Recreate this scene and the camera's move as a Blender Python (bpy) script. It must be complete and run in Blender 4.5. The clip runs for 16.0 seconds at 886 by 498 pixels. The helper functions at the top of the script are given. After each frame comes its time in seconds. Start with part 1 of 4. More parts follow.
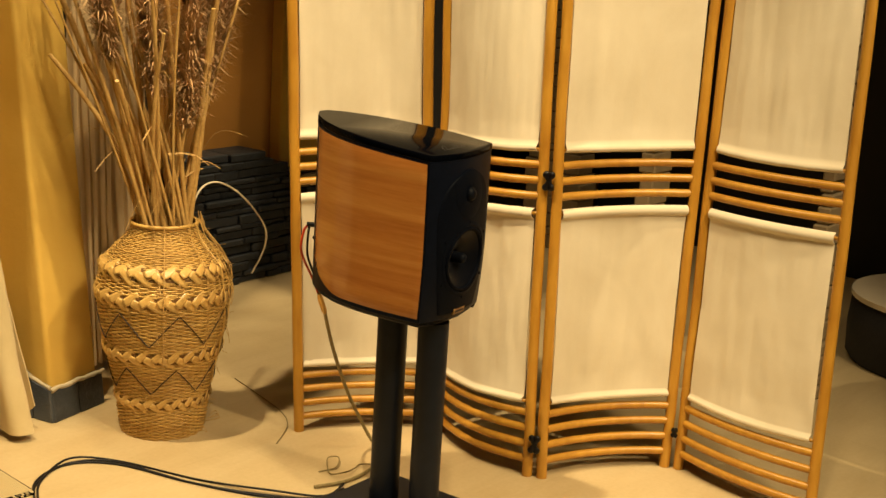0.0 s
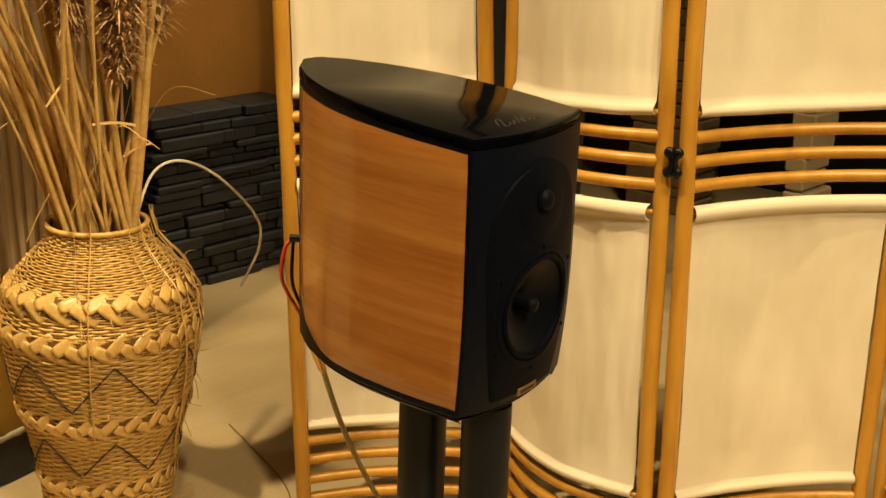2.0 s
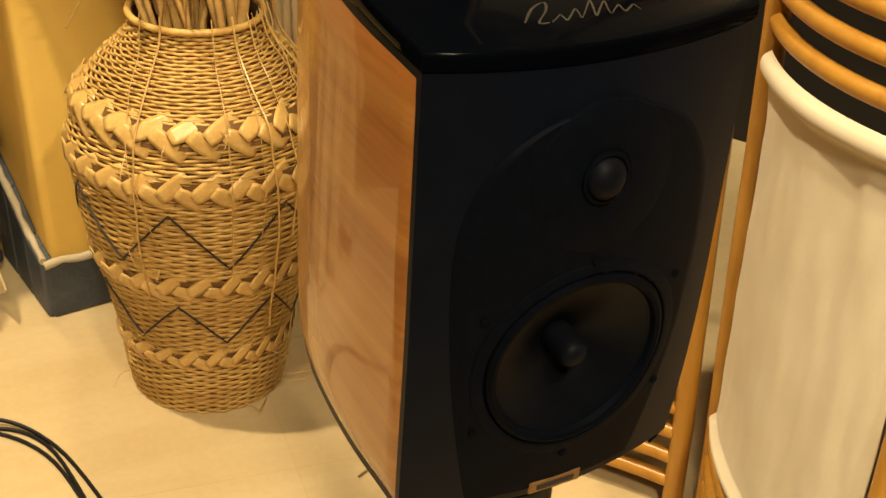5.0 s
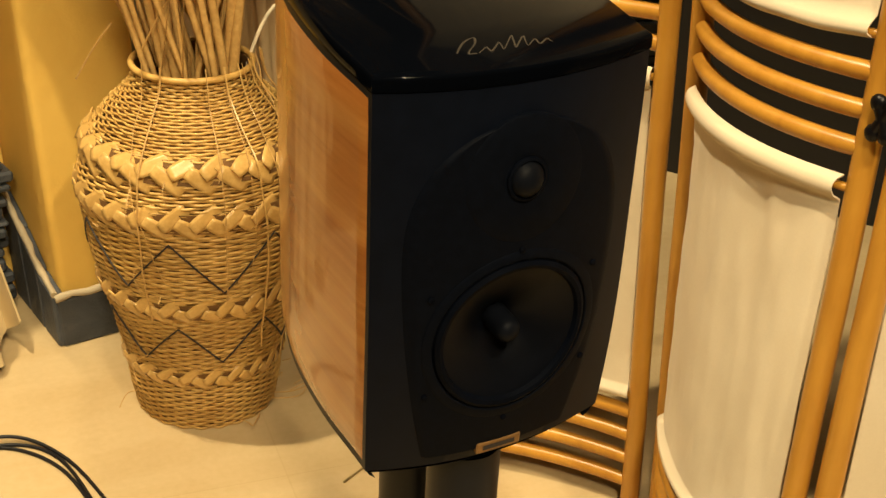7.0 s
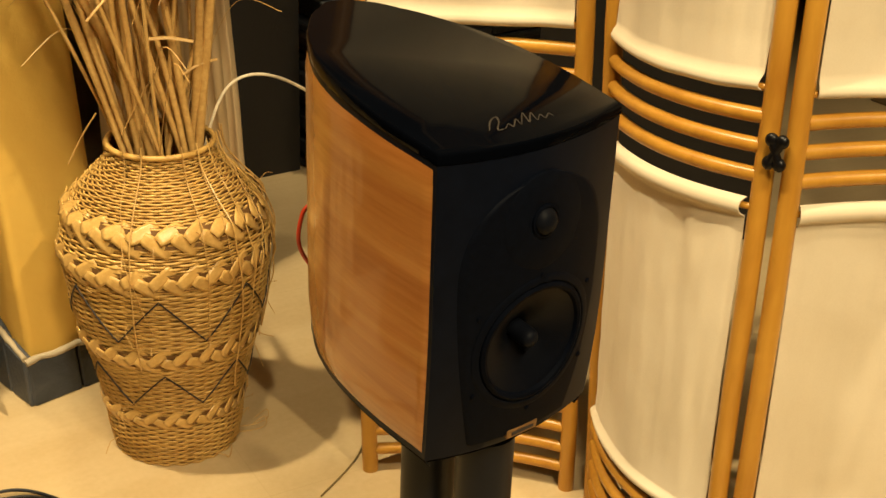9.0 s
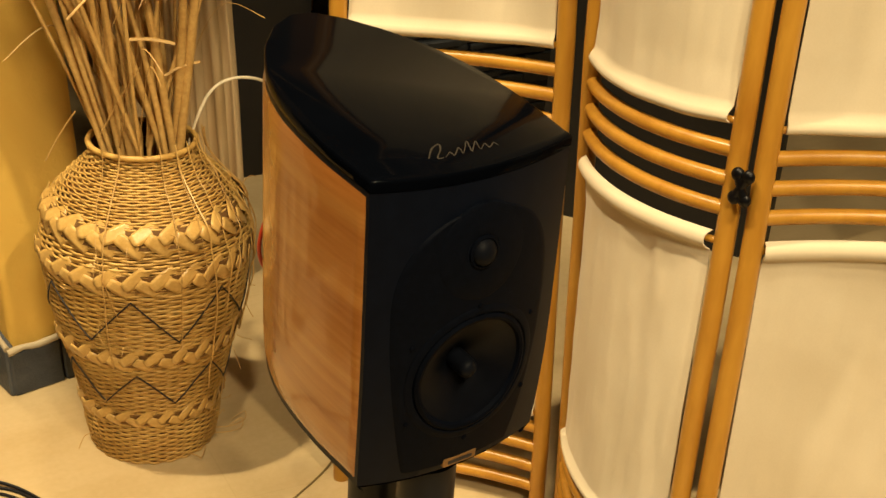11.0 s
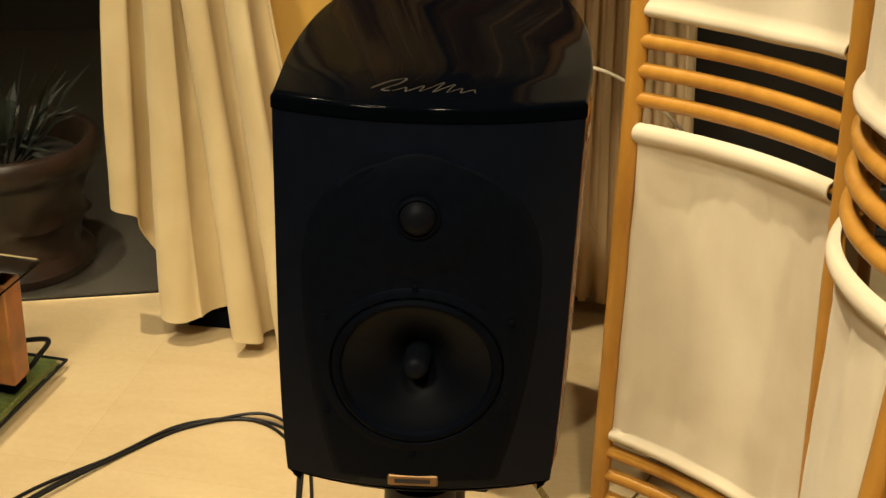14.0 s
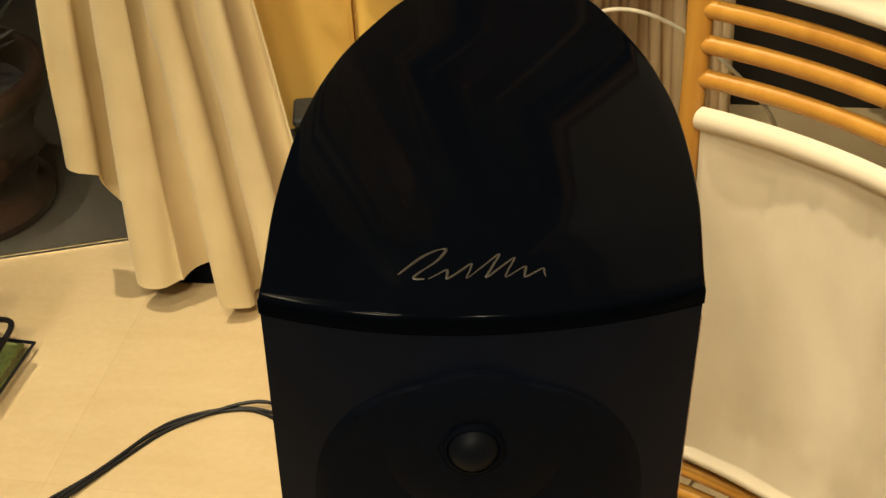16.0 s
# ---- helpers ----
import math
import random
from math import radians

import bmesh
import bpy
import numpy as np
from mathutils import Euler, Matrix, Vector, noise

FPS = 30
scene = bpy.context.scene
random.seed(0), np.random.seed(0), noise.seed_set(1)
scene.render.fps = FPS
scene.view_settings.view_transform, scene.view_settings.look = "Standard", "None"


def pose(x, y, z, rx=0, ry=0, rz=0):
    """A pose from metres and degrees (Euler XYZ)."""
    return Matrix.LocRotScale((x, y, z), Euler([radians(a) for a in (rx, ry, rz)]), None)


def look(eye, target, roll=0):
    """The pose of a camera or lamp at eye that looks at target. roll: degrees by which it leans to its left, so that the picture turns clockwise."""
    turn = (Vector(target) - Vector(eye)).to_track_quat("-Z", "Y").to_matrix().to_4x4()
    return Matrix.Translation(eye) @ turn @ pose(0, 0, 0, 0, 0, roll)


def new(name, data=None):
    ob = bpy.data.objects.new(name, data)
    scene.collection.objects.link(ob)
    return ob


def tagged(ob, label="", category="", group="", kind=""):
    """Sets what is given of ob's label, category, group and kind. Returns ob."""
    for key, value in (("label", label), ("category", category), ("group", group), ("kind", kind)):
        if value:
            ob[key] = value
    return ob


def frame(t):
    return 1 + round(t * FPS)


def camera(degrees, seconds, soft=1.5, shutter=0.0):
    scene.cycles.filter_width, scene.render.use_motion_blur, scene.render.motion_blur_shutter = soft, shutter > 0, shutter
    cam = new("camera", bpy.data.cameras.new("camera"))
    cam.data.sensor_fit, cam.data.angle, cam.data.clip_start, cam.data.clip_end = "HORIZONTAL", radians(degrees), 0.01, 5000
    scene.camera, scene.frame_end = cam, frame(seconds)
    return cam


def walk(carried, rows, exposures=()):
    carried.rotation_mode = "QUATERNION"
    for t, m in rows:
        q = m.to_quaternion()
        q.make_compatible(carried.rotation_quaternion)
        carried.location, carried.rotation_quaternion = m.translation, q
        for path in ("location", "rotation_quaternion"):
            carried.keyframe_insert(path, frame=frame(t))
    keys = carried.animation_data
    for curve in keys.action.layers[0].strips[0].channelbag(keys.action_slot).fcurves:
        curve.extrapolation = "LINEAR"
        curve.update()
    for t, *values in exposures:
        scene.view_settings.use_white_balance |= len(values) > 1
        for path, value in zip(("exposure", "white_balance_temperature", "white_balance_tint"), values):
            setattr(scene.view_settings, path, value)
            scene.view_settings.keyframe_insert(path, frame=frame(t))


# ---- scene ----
cam = camera(37.0, 16.0)
PATH = [
    (0, (-2.109, -1.539, 1.241), (-0.546, -0.381, 0.778), 3.5),
    (0.5, (-1.946, -1.475, 1.246), (-0.41, -0.295, 0.748), 3.1),
    (1, (-1.651, -1.313, 1.218), (-0.169, -0.081, 0.683), 2.5),
    (1.5, (-1.51, -1.22, 1.2), (-0.061, 0.041, 0.643), 2.2),
    (2, (-1.204, -0.926, 1.136), (0.242, 0.326, 0.55), 2.0),
    (2.5, (-1.013, -0.739, 1.093), (0.444, 0.469, 0.448), 2.0),
    (3, (-0.812, -0.66, 1.058), (0.567, 0.583, 0.315), 0.8),
    (3.5, (-0.655, -0.694, 1.066), (0.489, 0.741, 0.271), 4.3),
    (4, (-0.544, -0.704, 1.077), (0.529, 0.759, 0.229), 4.4),
    (4.5, (-0.43, -0.638, 1.077), (0.444, 0.892, 0.119), 4.6),
    (5, (-0.362, -0.62, 1.096), (0.379, 0.942, 0.078), 4.0),
    (7.5, (-0.442, -0.823, 1.159), (0.328, 0.782, 0.249), 2.5),
    (8, (-0.595, -0.831, 1.192), (0.349, 0.69, 0.301), 1.0),
    (8.5, (-0.722, -0.898, 1.235), (0.311, 0.578, 0.366), 2.3),
    (11, (-0.616, -0.947, 1.297), (0.353, 0.559, 0.406), 4.1),
    (11.5, (-0.371, -1.002, 1.282), (0.268, 0.685, 0.42), 2.9),
    (12, (-0.14, -0.901, 1.238), (0.175, 0.889, 0.403), 3.5),
    (12.5, (-0.005, -0.858, 1.14), (0.04, 0.982, 0.356), 4.4),
    (13, (0.096, -0.88, 1.081), (-0.046, 0.947, 0.278), 3.5),
    (13.5, (0.14, -0.918, 1.073), (-0.033, 0.899, 0.256), 2.3),
    (14, (0.143, -0.936, 1.131), (-0.042, 0.874, 0.302), 2.1),
    (14.5, (0.139, -0.885, 1.197), (-0.058, 0.901, 0.319), 1.6),
    (15, (0.117, -0.763, 1.231), (-0.072, 0.988, 0.283), 0.6),
    (15.5, (0.078, -0.655, 1.257), (-0.084, 1.011, 0.162), -0.2),
    (16, (0.059, -0.556, 1.24), (-0.08, 1.086, 0.105), -0.7),
]
walk(cam, [(t, look(eye, target, roll)) for t, eye, target, roll in PATH], [(0, 0.13, 6150, 10), (3, 0.07, 6200, 10), (5, 0.15, 5650, 10), (8.5, 0.15, 5950, 10), (11, 0.05, 5980, 10), (12.5, 0, 5480, 10), (16, 0, 5250, 10)])

# ---- world and light ----
world = bpy.data.worlds.new("world")
scene.world = world
world.use_nodes = True
world.node_tree.nodes["Background"].inputs[0].default_value = (1.0, 0.78, 0.5, 1)
world.node_tree.nodes["Background"].inputs[1].default_value = 0.02


def spot(name, at, aim, watts, colour, size, angle=120, blend=0.7):
    data = bpy.data.lights.new(name, "SPOT")
    data.energy, data.color, data.shadow_soft_size = watts, colour, size
    data.spot_size, data.spot_blend = radians(angle), blend
    ob = new(name, data)
    ob.matrix_world = look(at, aim)
    return ob


WARM = (1.0, 0.75, 0.40)
spot("ceiling_spot", (-0.58, -0.80, 4.34), (0.05, 0.25, 0.0), 260, WARM, 0.10, 46, 1.0)
spot("ceiling_spot", (-1.18, 0.81, 4.41), (0.15, 0.6, 0.0), 690, WARM, 0.05, 45, 1.0)
spot("ceiling_spot", (-1.15, -3.60, 4.48), (0.25, 0.35, 0.0), 720, WARM, 0.35, 41, 1.0)
spot("ceiling_spot", (0.43, -2.51, 4.48), (0.15, 0.5, 0.0), 385, WARM, 0.10, 50, 1.0)
spot("ceiling_spot", (1.10, 1.15, 2.9), (1.10, 1.84, 0.8), 130, WARM, 0.05, 50, 1.0)

spot("ceiling_spot", (1.95, 0.85, 3.1), (1.95, 0.92, 0.0), 75, WARM, 0.05, 50, 1.0)

# ---- materials ----


class Nodes:
    """A small builder for node materials."""

    def __init__(self, name, rough=0.6, metal=0.0):
        self.m = bpy.data.materials.new(name)
        self.m.use_nodes = True
        self.t = self.m.node_tree
        self.b = self.t.nodes["Principled BSDF"]
        self.b.inputs["Roughness"].default_value, self.b.inputs["Metallic"].default_value = rough, metal

    def n(self, kind, **sets):
        node = self.t.nodes.new(kind)
        for key, value in sets.items():
            node.inputs[key.replace("_", " ")].default_value = value
        return node

    def link(self, a, b):
        self.t.links.new(a, b)

    def coords(self, scale=(1, 1, 1), kind="Object", turn=(0, 0, 0)):
        c, m = self.t.nodes.new("ShaderNodeTexCoord"), self.t.nodes.new("ShaderNodeMapping")
        m.inputs["Scale"].default_value = scale
        m.inputs["Rotation"].default_value = [radians(a) for a in turn]
        self.link(c.outputs[kind], m.inputs[0])
        return m.outputs[0]

    def noise(self, vec, scale, detail=4, rough=0.55, distort=0.0):
        n = self.n("ShaderNodeTexNoise", Scale=scale, Detail=detail, Roughness=rough, Distortion=distort)
        self.link(vec, n.inputs["Vector"])
        return n.outputs["Fac"]

    def ramp(self, fac, stops):
        r = self.t.nodes.new("ShaderNodeValToRGB")
        e = r.color_ramp.elements
        while len(e) < len(stops):
            e.new(0.5)
        for k, (p, c) in enumerate(stops):
            e[k].position, e[k].color = p, (*c, 1)
        self.link(fac, r.inputs[0])
        return r.outputs[0]

    def mix(self, fac, a, b, kind="MIX"):
        m = self.t.nodes.new("ShaderNodeMix")
        m.data_type, m.blend_type = "RGBA", kind
        for v, s in ((fac, m.inputs[0]), (a, m.inputs[6]), (b, m.inputs[7])):
            if hasattr(v, "is_linked"):
                self.link(v, s)
            else:
                s.default_value = v if not isinstance(v, tuple) else (*v, 1)
        return m.outputs[2]

    def colour(self, out):
        if isinstance(out, tuple):
            self.b.inputs["Base Color"].default_value = (*out, 1)
        else:
            self.link(out, self.b.inputs["Base Color"])
        return self

    def rough(self, fac, low, high):
        r = self.n("ShaderNodeMapRange")
        r.inputs["To Min"].default_value, r.inputs["To Max"].default_value = low, high
        self.link(fac, r.inputs[0])
        self.link(r.outputs[0], self.b.inputs["Roughness"])
        return self

    def bump(self, height, strength=0.3, distance=0.002):
        b = self.n("ShaderNodeBump", Strength=strength, Distance=distance)
        self.link(height, b.inputs["Height"])
        self.link(b.outputs[0], self.b.inputs["Normal"])
        return self

    def random(self):
        return self.t.nodes.new("ShaderNodeObjectInfo").outputs["Random"]

    def island(self):
        return self.t.nodes.new("ShaderNodeNewGeometry").outputs["Random Per Island"]


def concrete():
    k = Nodes("polished_sand_concrete", 0.45)
    v = k.coords()
    big, mid, fine = k.noise(v, 1.3, 5, 0.6, 0.6), k.noise(v, 5, 6, 0.6, 0.5), k.noise(v, 90, 3)
    streak = k.noise(k.coords((1.0, 5.0, 1.0), turn=(0, 0, 24)), 2.4, 4, 0.6, 0.8)
    c = k.ramp(big, [(0.3, (0.47, 0.355, 0.178)), (0.55, (0.55, 0.425, 0.225)), (0.75, (0.61, 0.485, 0.275))])
    c = k.mix(0.30, c, k.ramp(mid, [(0.35, (0.40, 0.275, 0.115)), (0.65, (0.64, 0.50, 0.27))]))
    c = k.mix(0.28, c, k.ramp(streak, [(0.35, (0.44, 0.305, 0.13)), (0.62, (0.63, 0.50, 0.29))]))
    slab = k.n("ShaderNodeTexBrick", Scale=1.0)
    slab.offset = 0.0
    for key, value in (("Brick Width", 0.62), ("Row Height", 0.62), ("Mortar Size", 0.0012)):
        slab.inputs[key].default_value = value
    slab.inputs["Color1"].default_value = (0.50, 0.385, 0.20, 1)
    slab.inputs["Color2"].default_value = (0.60, 0.475, 0.265, 1)
    slab.inputs["Mortar"].default_value = (0.42, 0.31, 0.15, 1)
    k.link(k.coords(turn=(0, 0, 4)), slab.inputs["Vector"])
    c = k.mix(0.28, c, slab.outputs["Color"])
    c = k.mix(0.08, c, k.ramp(fine, [(0.3, (0.3, 0.24, 0.15)), (0.7, (0.7, 0.6, 0.45))]))
    return k.colour(c).rough(mid, 0.28, 0.5).bump(mid, 0.06, 0.003).m


def plaster(name, a, b, rough=0.75):
    k = Nodes(name, rough)
    v = k.coords()
    big, fine = k.noise(v, 2.2, 5, 0.6, 0.5), k.noise(v, 45, 5, 0.7)
    return k.colour(k.ramp(big, [(0.3, a), (0.72, b)])).bump(fine, 0.35, 0.004).m


def slate(name, shade):
    k = Nodes(name, 0.55)
    v = k.coords()
    n, f = k.noise(v, 14, 6, 0.65, 0.8), k.noise(v, 70, 4, 0.7)
    c = k.ramp(n, [(0.3, (shade * 0.4, shade * 0.5, shade * 0.68)), (0.6, (shade, shade * 1.2, shade * 1.55)), (0.8, (shade * 2.4, shade * 2.55, shade * 2.9))])
    c = k.mix(0.5, c, k.ramp(k.random(), [(0.0, (shade * 0.4, shade * 0.5, shade * 0.62)), (1.0, (shade * 1.6, shade * 1.8, shade * 2.2))]))
    return k.colour(c).bump(f, 0.6, 0.006).m


def rattan():
    k = Nodes("varnished_rattan_cane", 0.32)
    v = k.coords((9, 9, 1.2))
    n, big = k.noise(v, 6, 5, 0.6), k.noise(k.coords(), 6, 4)
    c = k.ramp(n, [(0.25, (0.36, 0.158, 0.014)), (0.55, (0.50, 0.248, 0.024)), (0.8, (0.61, 0.34, 0.045))])
    c = k.mix(0.45, c, k.ramp(big, [(0.3, (0.34, 0.145, 0.013)), (0.7, (0.60, 0.320, 0.036))]))
    return k.colour(c).rough(n, 0.26, 0.42).bump(n, 0.05, 0.0006).m


def canvas(name, a, b):
    k = Nodes(name, 0.9)
    v = k.coords()
    big, fine = k.noise(v, 5, 4, 0.55, 0.4), k.noise(v, 420, 2)
    c = k.ramp(big, [(0.3, a), (0.7, b)])
    c = k.mix(0.035, c, k.ramp(fine, [(0.35, (0.45, 0.38, 0.26)), (0.65, (0.9, 0.84, 0.7))]))
    k.b.inputs["Sheen Weight"].default_value = 0.15
    return k.colour(c).bump(fine, 0.12, 0.0005).m


def wicker(name, a, b, c, rough=0.45):
    k = Nodes(name, rough)
    v = k.coords()
    n, big = k.noise(v, 130, 3, 0.6), k.noise(v, 14, 4)
    col = k.ramp(n, [(0.28, a), (0.55, b), (0.78, c)])
    col = k.mix(0.4, col, k.ramp(k.island(), [(0.0, a), (0.5, b), (1.0, c)]))
    col = k.mix(0.3, col, k.ramp(big, [(0.3, a), (0.7, c)]))
    return k.colour(col).bump(n, 0.25, 0.001).m


def veneer():
    k = Nodes("polished_cherry_veneer", 0.22)
    v = k.coords((1, 0.5, 13), turn=(-7, 0, 0))
    n, f = k.noise(v, 1.9, 5, 0.55, 0.5), k.noise(k.coords((3, 3, 60), turn=(-7, 0, 0)), 4, 5, 0.7)
    c = k.ramp(n, [(0.26, (0.29, 0.100, 0.017)), (0.48, (0.40, 0.160, 0.028)), (0.62, (0.48, 0.215, 0.042)), (0.8, (0.33, 0.12, 0.021))])
    c = k.mix(0.25, c, k.ramp(f, [(0.3, (0.20, 0.055, 0.012)), (0.7, (0.50, 0.20, 0.05))]))
    k.b.inputs["Coat Weight"].default_value, k.b.inputs["Coat Roughness"].default_value = 0.38, 0.02
    k.b.inputs["Specular IOR Level"].default_value = 0.3
    return k.colour(c).m


def plain(name, colour, rough=0.5, metal=0.0, vary=0.25, scale=40, coat=0.0, bump=0.0, spec=0.5):
    k = Nodes(name, rough, metal)
    n = k.noise(k.coords(), scale, 4)
    k.b.inputs["Specular IOR Level"].default_value = spec
    lo, hi = tuple(v * (1 - vary) for v in colour), tuple(min(1, v * (1 + vary)) for v in colour)
    k.colour(k.ramp(n, [(0.3, lo), (0.7, hi)]))
    if coat:
        k.b.inputs["Coat Weight"].default_value, k.b.inputs["Coat Roughness"].default_value = coat, 0.02
    if bump:
        k.bump(n, bump, 0.002)
    return k.m


def glass():
    k = Nodes("window_glass", 0.0)
    k.b.inputs["Transmission Weight"].default_value, k.b.inputs["IOR"].default_value = 1.0, 1.12
    return k.colour((0.9, 0.93, 0.92)).m


def gauze():
    k = Nodes("sheer_brown_gauze", 0.85)
    n = k.noise(k.coords(), 240, 2)
    k.colour(k.ramp(k.noise(k.coords((6, 6, 0.7)), 5, 4), [(0.3, (0.56, 0.40, 0.20)), (0.7, (0.76, 0.60, 0.36))])).bump(n, 0.2, 0.0006)
    k.b.inputs["Transmission Weight"].default_value = 0.0
    k.b.inputs["Alpha"].default_value = 0.93
    return k.m


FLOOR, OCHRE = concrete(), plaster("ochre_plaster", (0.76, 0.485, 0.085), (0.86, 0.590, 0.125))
# the ochre plaster again, browned and darkened for the wall in half shade
OCHRE_SHADED = plaster("shaded_ochre_plaster", (0.36, 0.16, 0.022), (0.45, 0.21, 0.035))
CREAM = plaster("cream_plaster", (0.50, 0.40, 0.24), (0.58, 0.47, 0.3))
# near-black colour stands in for places that get no light
DARKNESS = plaster("unlit_black", (0.006, 0.006, 0.007), (0.012, 0.011, 0.011), 0.6)
# the split stone is slate darkened further for the shadow it stands in
SLATE, SHADED_STONE, RATTAN = slate("blue_grey_slate", 0.055), slate("shaded_split_stone", 0.024), rattan()
GROUT = plaster("pale_grout", (0.45, 0.38, 0.25), (0.55, 0.48, 0.34))
CANVAS = canvas("cream_canvas", (0.64, 0.55, 0.385), (0.73, 0.645, 0.48))
LINEN = canvas("cream_linen", (0.64, 0.515, 0.265), (0.76, 0.635, 0.365))
GAUZE = gauze()
WICKER = wicker("woven_willow", (0.34, 0.175, 0.028), (0.58, 0.350, 0.080), (0.78, 0.54, 0.18))
BRAID = wicker("braided_palm_leaf", (0.50, 0.285, 0.062), (0.66, 0.425, 0.125), (0.80, 0.58, 0.235), 0.30)
STRAW = wicker("dry_reed_stalk", (0.36, 0.19, 0.045), (0.58, 0.355, 0.10), (0.76, 0.54, 0.21), 0.5)
PLUME = wicker("dry_pampas_plume", (0.34, 0.19, 0.075), (0.50, 0.31, 0.14), (0.66, 0.45, 0.23), 0.9)
# dark brown that stands in for shade in the basket's gaps
GAP_SHADE = plain("shaded_inner_willow", (0.17, 0.085, 0.022), 0.8)
CORD = plain("dark_cord", (0.022, 0.018, 0.02), 0.7)
VENEER = veneer()
LACQUER = plain("black_piano_lacquer", (0.0012, 0.0016, 0.0028), 0.075, 0, 0.1, 20, 0, 0, 0.022)
SATIN = plain("black_satin_cabinet", (0.0034, 0.0050, 0.0105), 0.40, 0, 0.15, 60, 0, 0.03, 0.075)
LEATHER = plain("black_leather_baffle", (0.0023, 0.0034, 0.0070), 0.55, 0, 0.25, 160, 0, 0.05, 0.04)
RUBBER = plain("black_rubber", (0.0017, 0.0026, 0.0058), 0.6, spec=0.035)
CONE = plain("charcoal_woofer_cone", (0.0022, 0.0030, 0.0058), 0.44, 0, 0.15, 200, spec=0.085)
DOME = plain("dark_silk_dome", (0.0038, 0.0048, 0.0080), 0.5, spec=0.065)
PLATE = plain("dull_brass_plate", (0.24, 0.135, 0.045), 0.4, 0.5, 0.2, 60)
BRASS = plain("aged_brass", (0.50, 0.31, 0.10), 0.35, 1.0, 0.2, 60)
SILVER = plain("pale_gold_inlay", (0.024, 0.0195, 0.015), 0.5, 0.2, 0.1, 60)
STEEL = plain("dark_stand_steel", (0.005, 0.0075, 0.014), 0.42, 0.0, 0.15, 30, spec=0.22)
RED = plain("red_wire_insulation", (0.55, 0.05, 0.012), 0.4)
JACKET = plain("olive_braided_jacket", (0.26, 0.20, 0.08), 0.5, 0.1, 0.3, 300)
BLACK = plain("black_cable_rubber", (0.007, 0.007, 0.009), 0.45, spec=0.3)
TIE = plain("black_plastic_tie", (0.003, 0.003, 0.004), 0.35, spec=0.25)
PALE = plain("pale_wire", (0.80, 0.71, 0.52), 0.5)
STONE = plaster("rough_buff_stone", (0.20, 0.14, 0.07), (0.42, 0.32, 0.18), 0.85)
# pot, plant and tile colours carry the darkness of the unlit terrace
TERRA = plain("unlit_glazed_terracotta", (0.018, 0.0085, 0.0055), 0.30, 0, 0.5, 12, 0, 0.3)
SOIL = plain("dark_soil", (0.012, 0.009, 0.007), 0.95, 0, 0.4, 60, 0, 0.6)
LEAF = plain("unlit_green_leaf", (0.006, 0.009, 0.005), 0.6, 0, 0.4, 20)
TERRACE = plaster("unlit_terrace_tile", (0.024, 0.019, 0.014), (0.040, 0.032, 0.024), 0.7)
GLASS = glass()
TABLEWOOD = plain("orange_stained_wood", (0.42, 0.17, 0.045), 0.35, 0, 0.3, 14)
GREEN = plain("moss_green_rug", (0.38, 0.45, 0.13), 0.9, 0, 0.25, 180, 0, 0.5)
CHARCOAL = plain("charcoal_upholstery", (0.012, 0.012, 0.015), 0.8, 0, 0.3, 120)

# ---- mesh helpers ----


def part(name, bm, material, parent=None, label="", smooth=None):
    me = bpy.data.meshes.new(name)
    bm.to_mesh(me)
    bm.free()
    me.materials.append(material)
    if smooth is not None:
        for p in me.polygons:
            p.use_smooth = True
        if smooth < 180:
            me.set_sharp_from_angle(angle=radians(smooth))
    ob = new(name, me)
    if parent:
        ob.parent = parent
    if label:
        ob["label"] = label
    return ob


def thing(name, label, category, at=(0, 0, 0), group="", kind=""):
    ob = new(name)
    ob.empty_display_size = 0.05
    ob.location = at
    return tagged(ob, label, category, group, kind)


def box(bm, lo, hi, m=None, bevel=0.0, seg=1):
    got = bmesh.ops.create_cube(bm, size=1.0)["verts"]
    lo, hi = Vector(lo), Vector(hi)
    for v in got:
        v.co = Vector(((v.co.x + 0.5) * (hi.x - lo.x) + lo.x, (v.co.y + 0.5) * (hi.y - lo.y) + lo.y, (v.co.z + 0.5) * (hi.z - lo.z) + lo.z))
    if bevel:
        edges = list({e for v in got for e in v.link_edges})
        bmesh.ops.bevel(bm, geom=edges, offset=bevel, segments=seg, affect="EDGES", profile=0.6)
        got = list(bm.verts)
    if m is not None:
        bmesh.ops.transform(bm, matrix=m, verts=got)
    return bm


def tube(bm, pts, radius, n=8, cap=True, flat=1.0):
    """A tube along points; radius is a number or a list."""
    pts = [Vector(p) for p in pts]
    rs = radius if isinstance(radius, (list, tuple)) else [radius] * len(pts)
    rings, side = [], None
    for k, p in enumerate(pts):
        d = (pts[min(k + 1, len(pts) - 1)] - pts[max(k - 1, 0)]).normalized()
        if side is None:
            side = d.orthogonal().normalized()
        side = (side - d * side.dot(d)).normalized()
        up = d.cross(side)
        rings.append([bm.verts.new(p + rs[k] * (math.cos(2 * math.pi * j / n) * side + flat * math.sin(2 * math.pi * j / n) * up)) for j in range(n)])
    for a, b in zip(rings, rings[1:]):
        for j in range(n):
            bm.faces.new((a[j], a[(j + 1) % n], b[(j + 1) % n], b[j]))
    if cap:
        bm.faces.new(rings[0][::-1])
        bm.faces.new(rings[-1])
    return bm


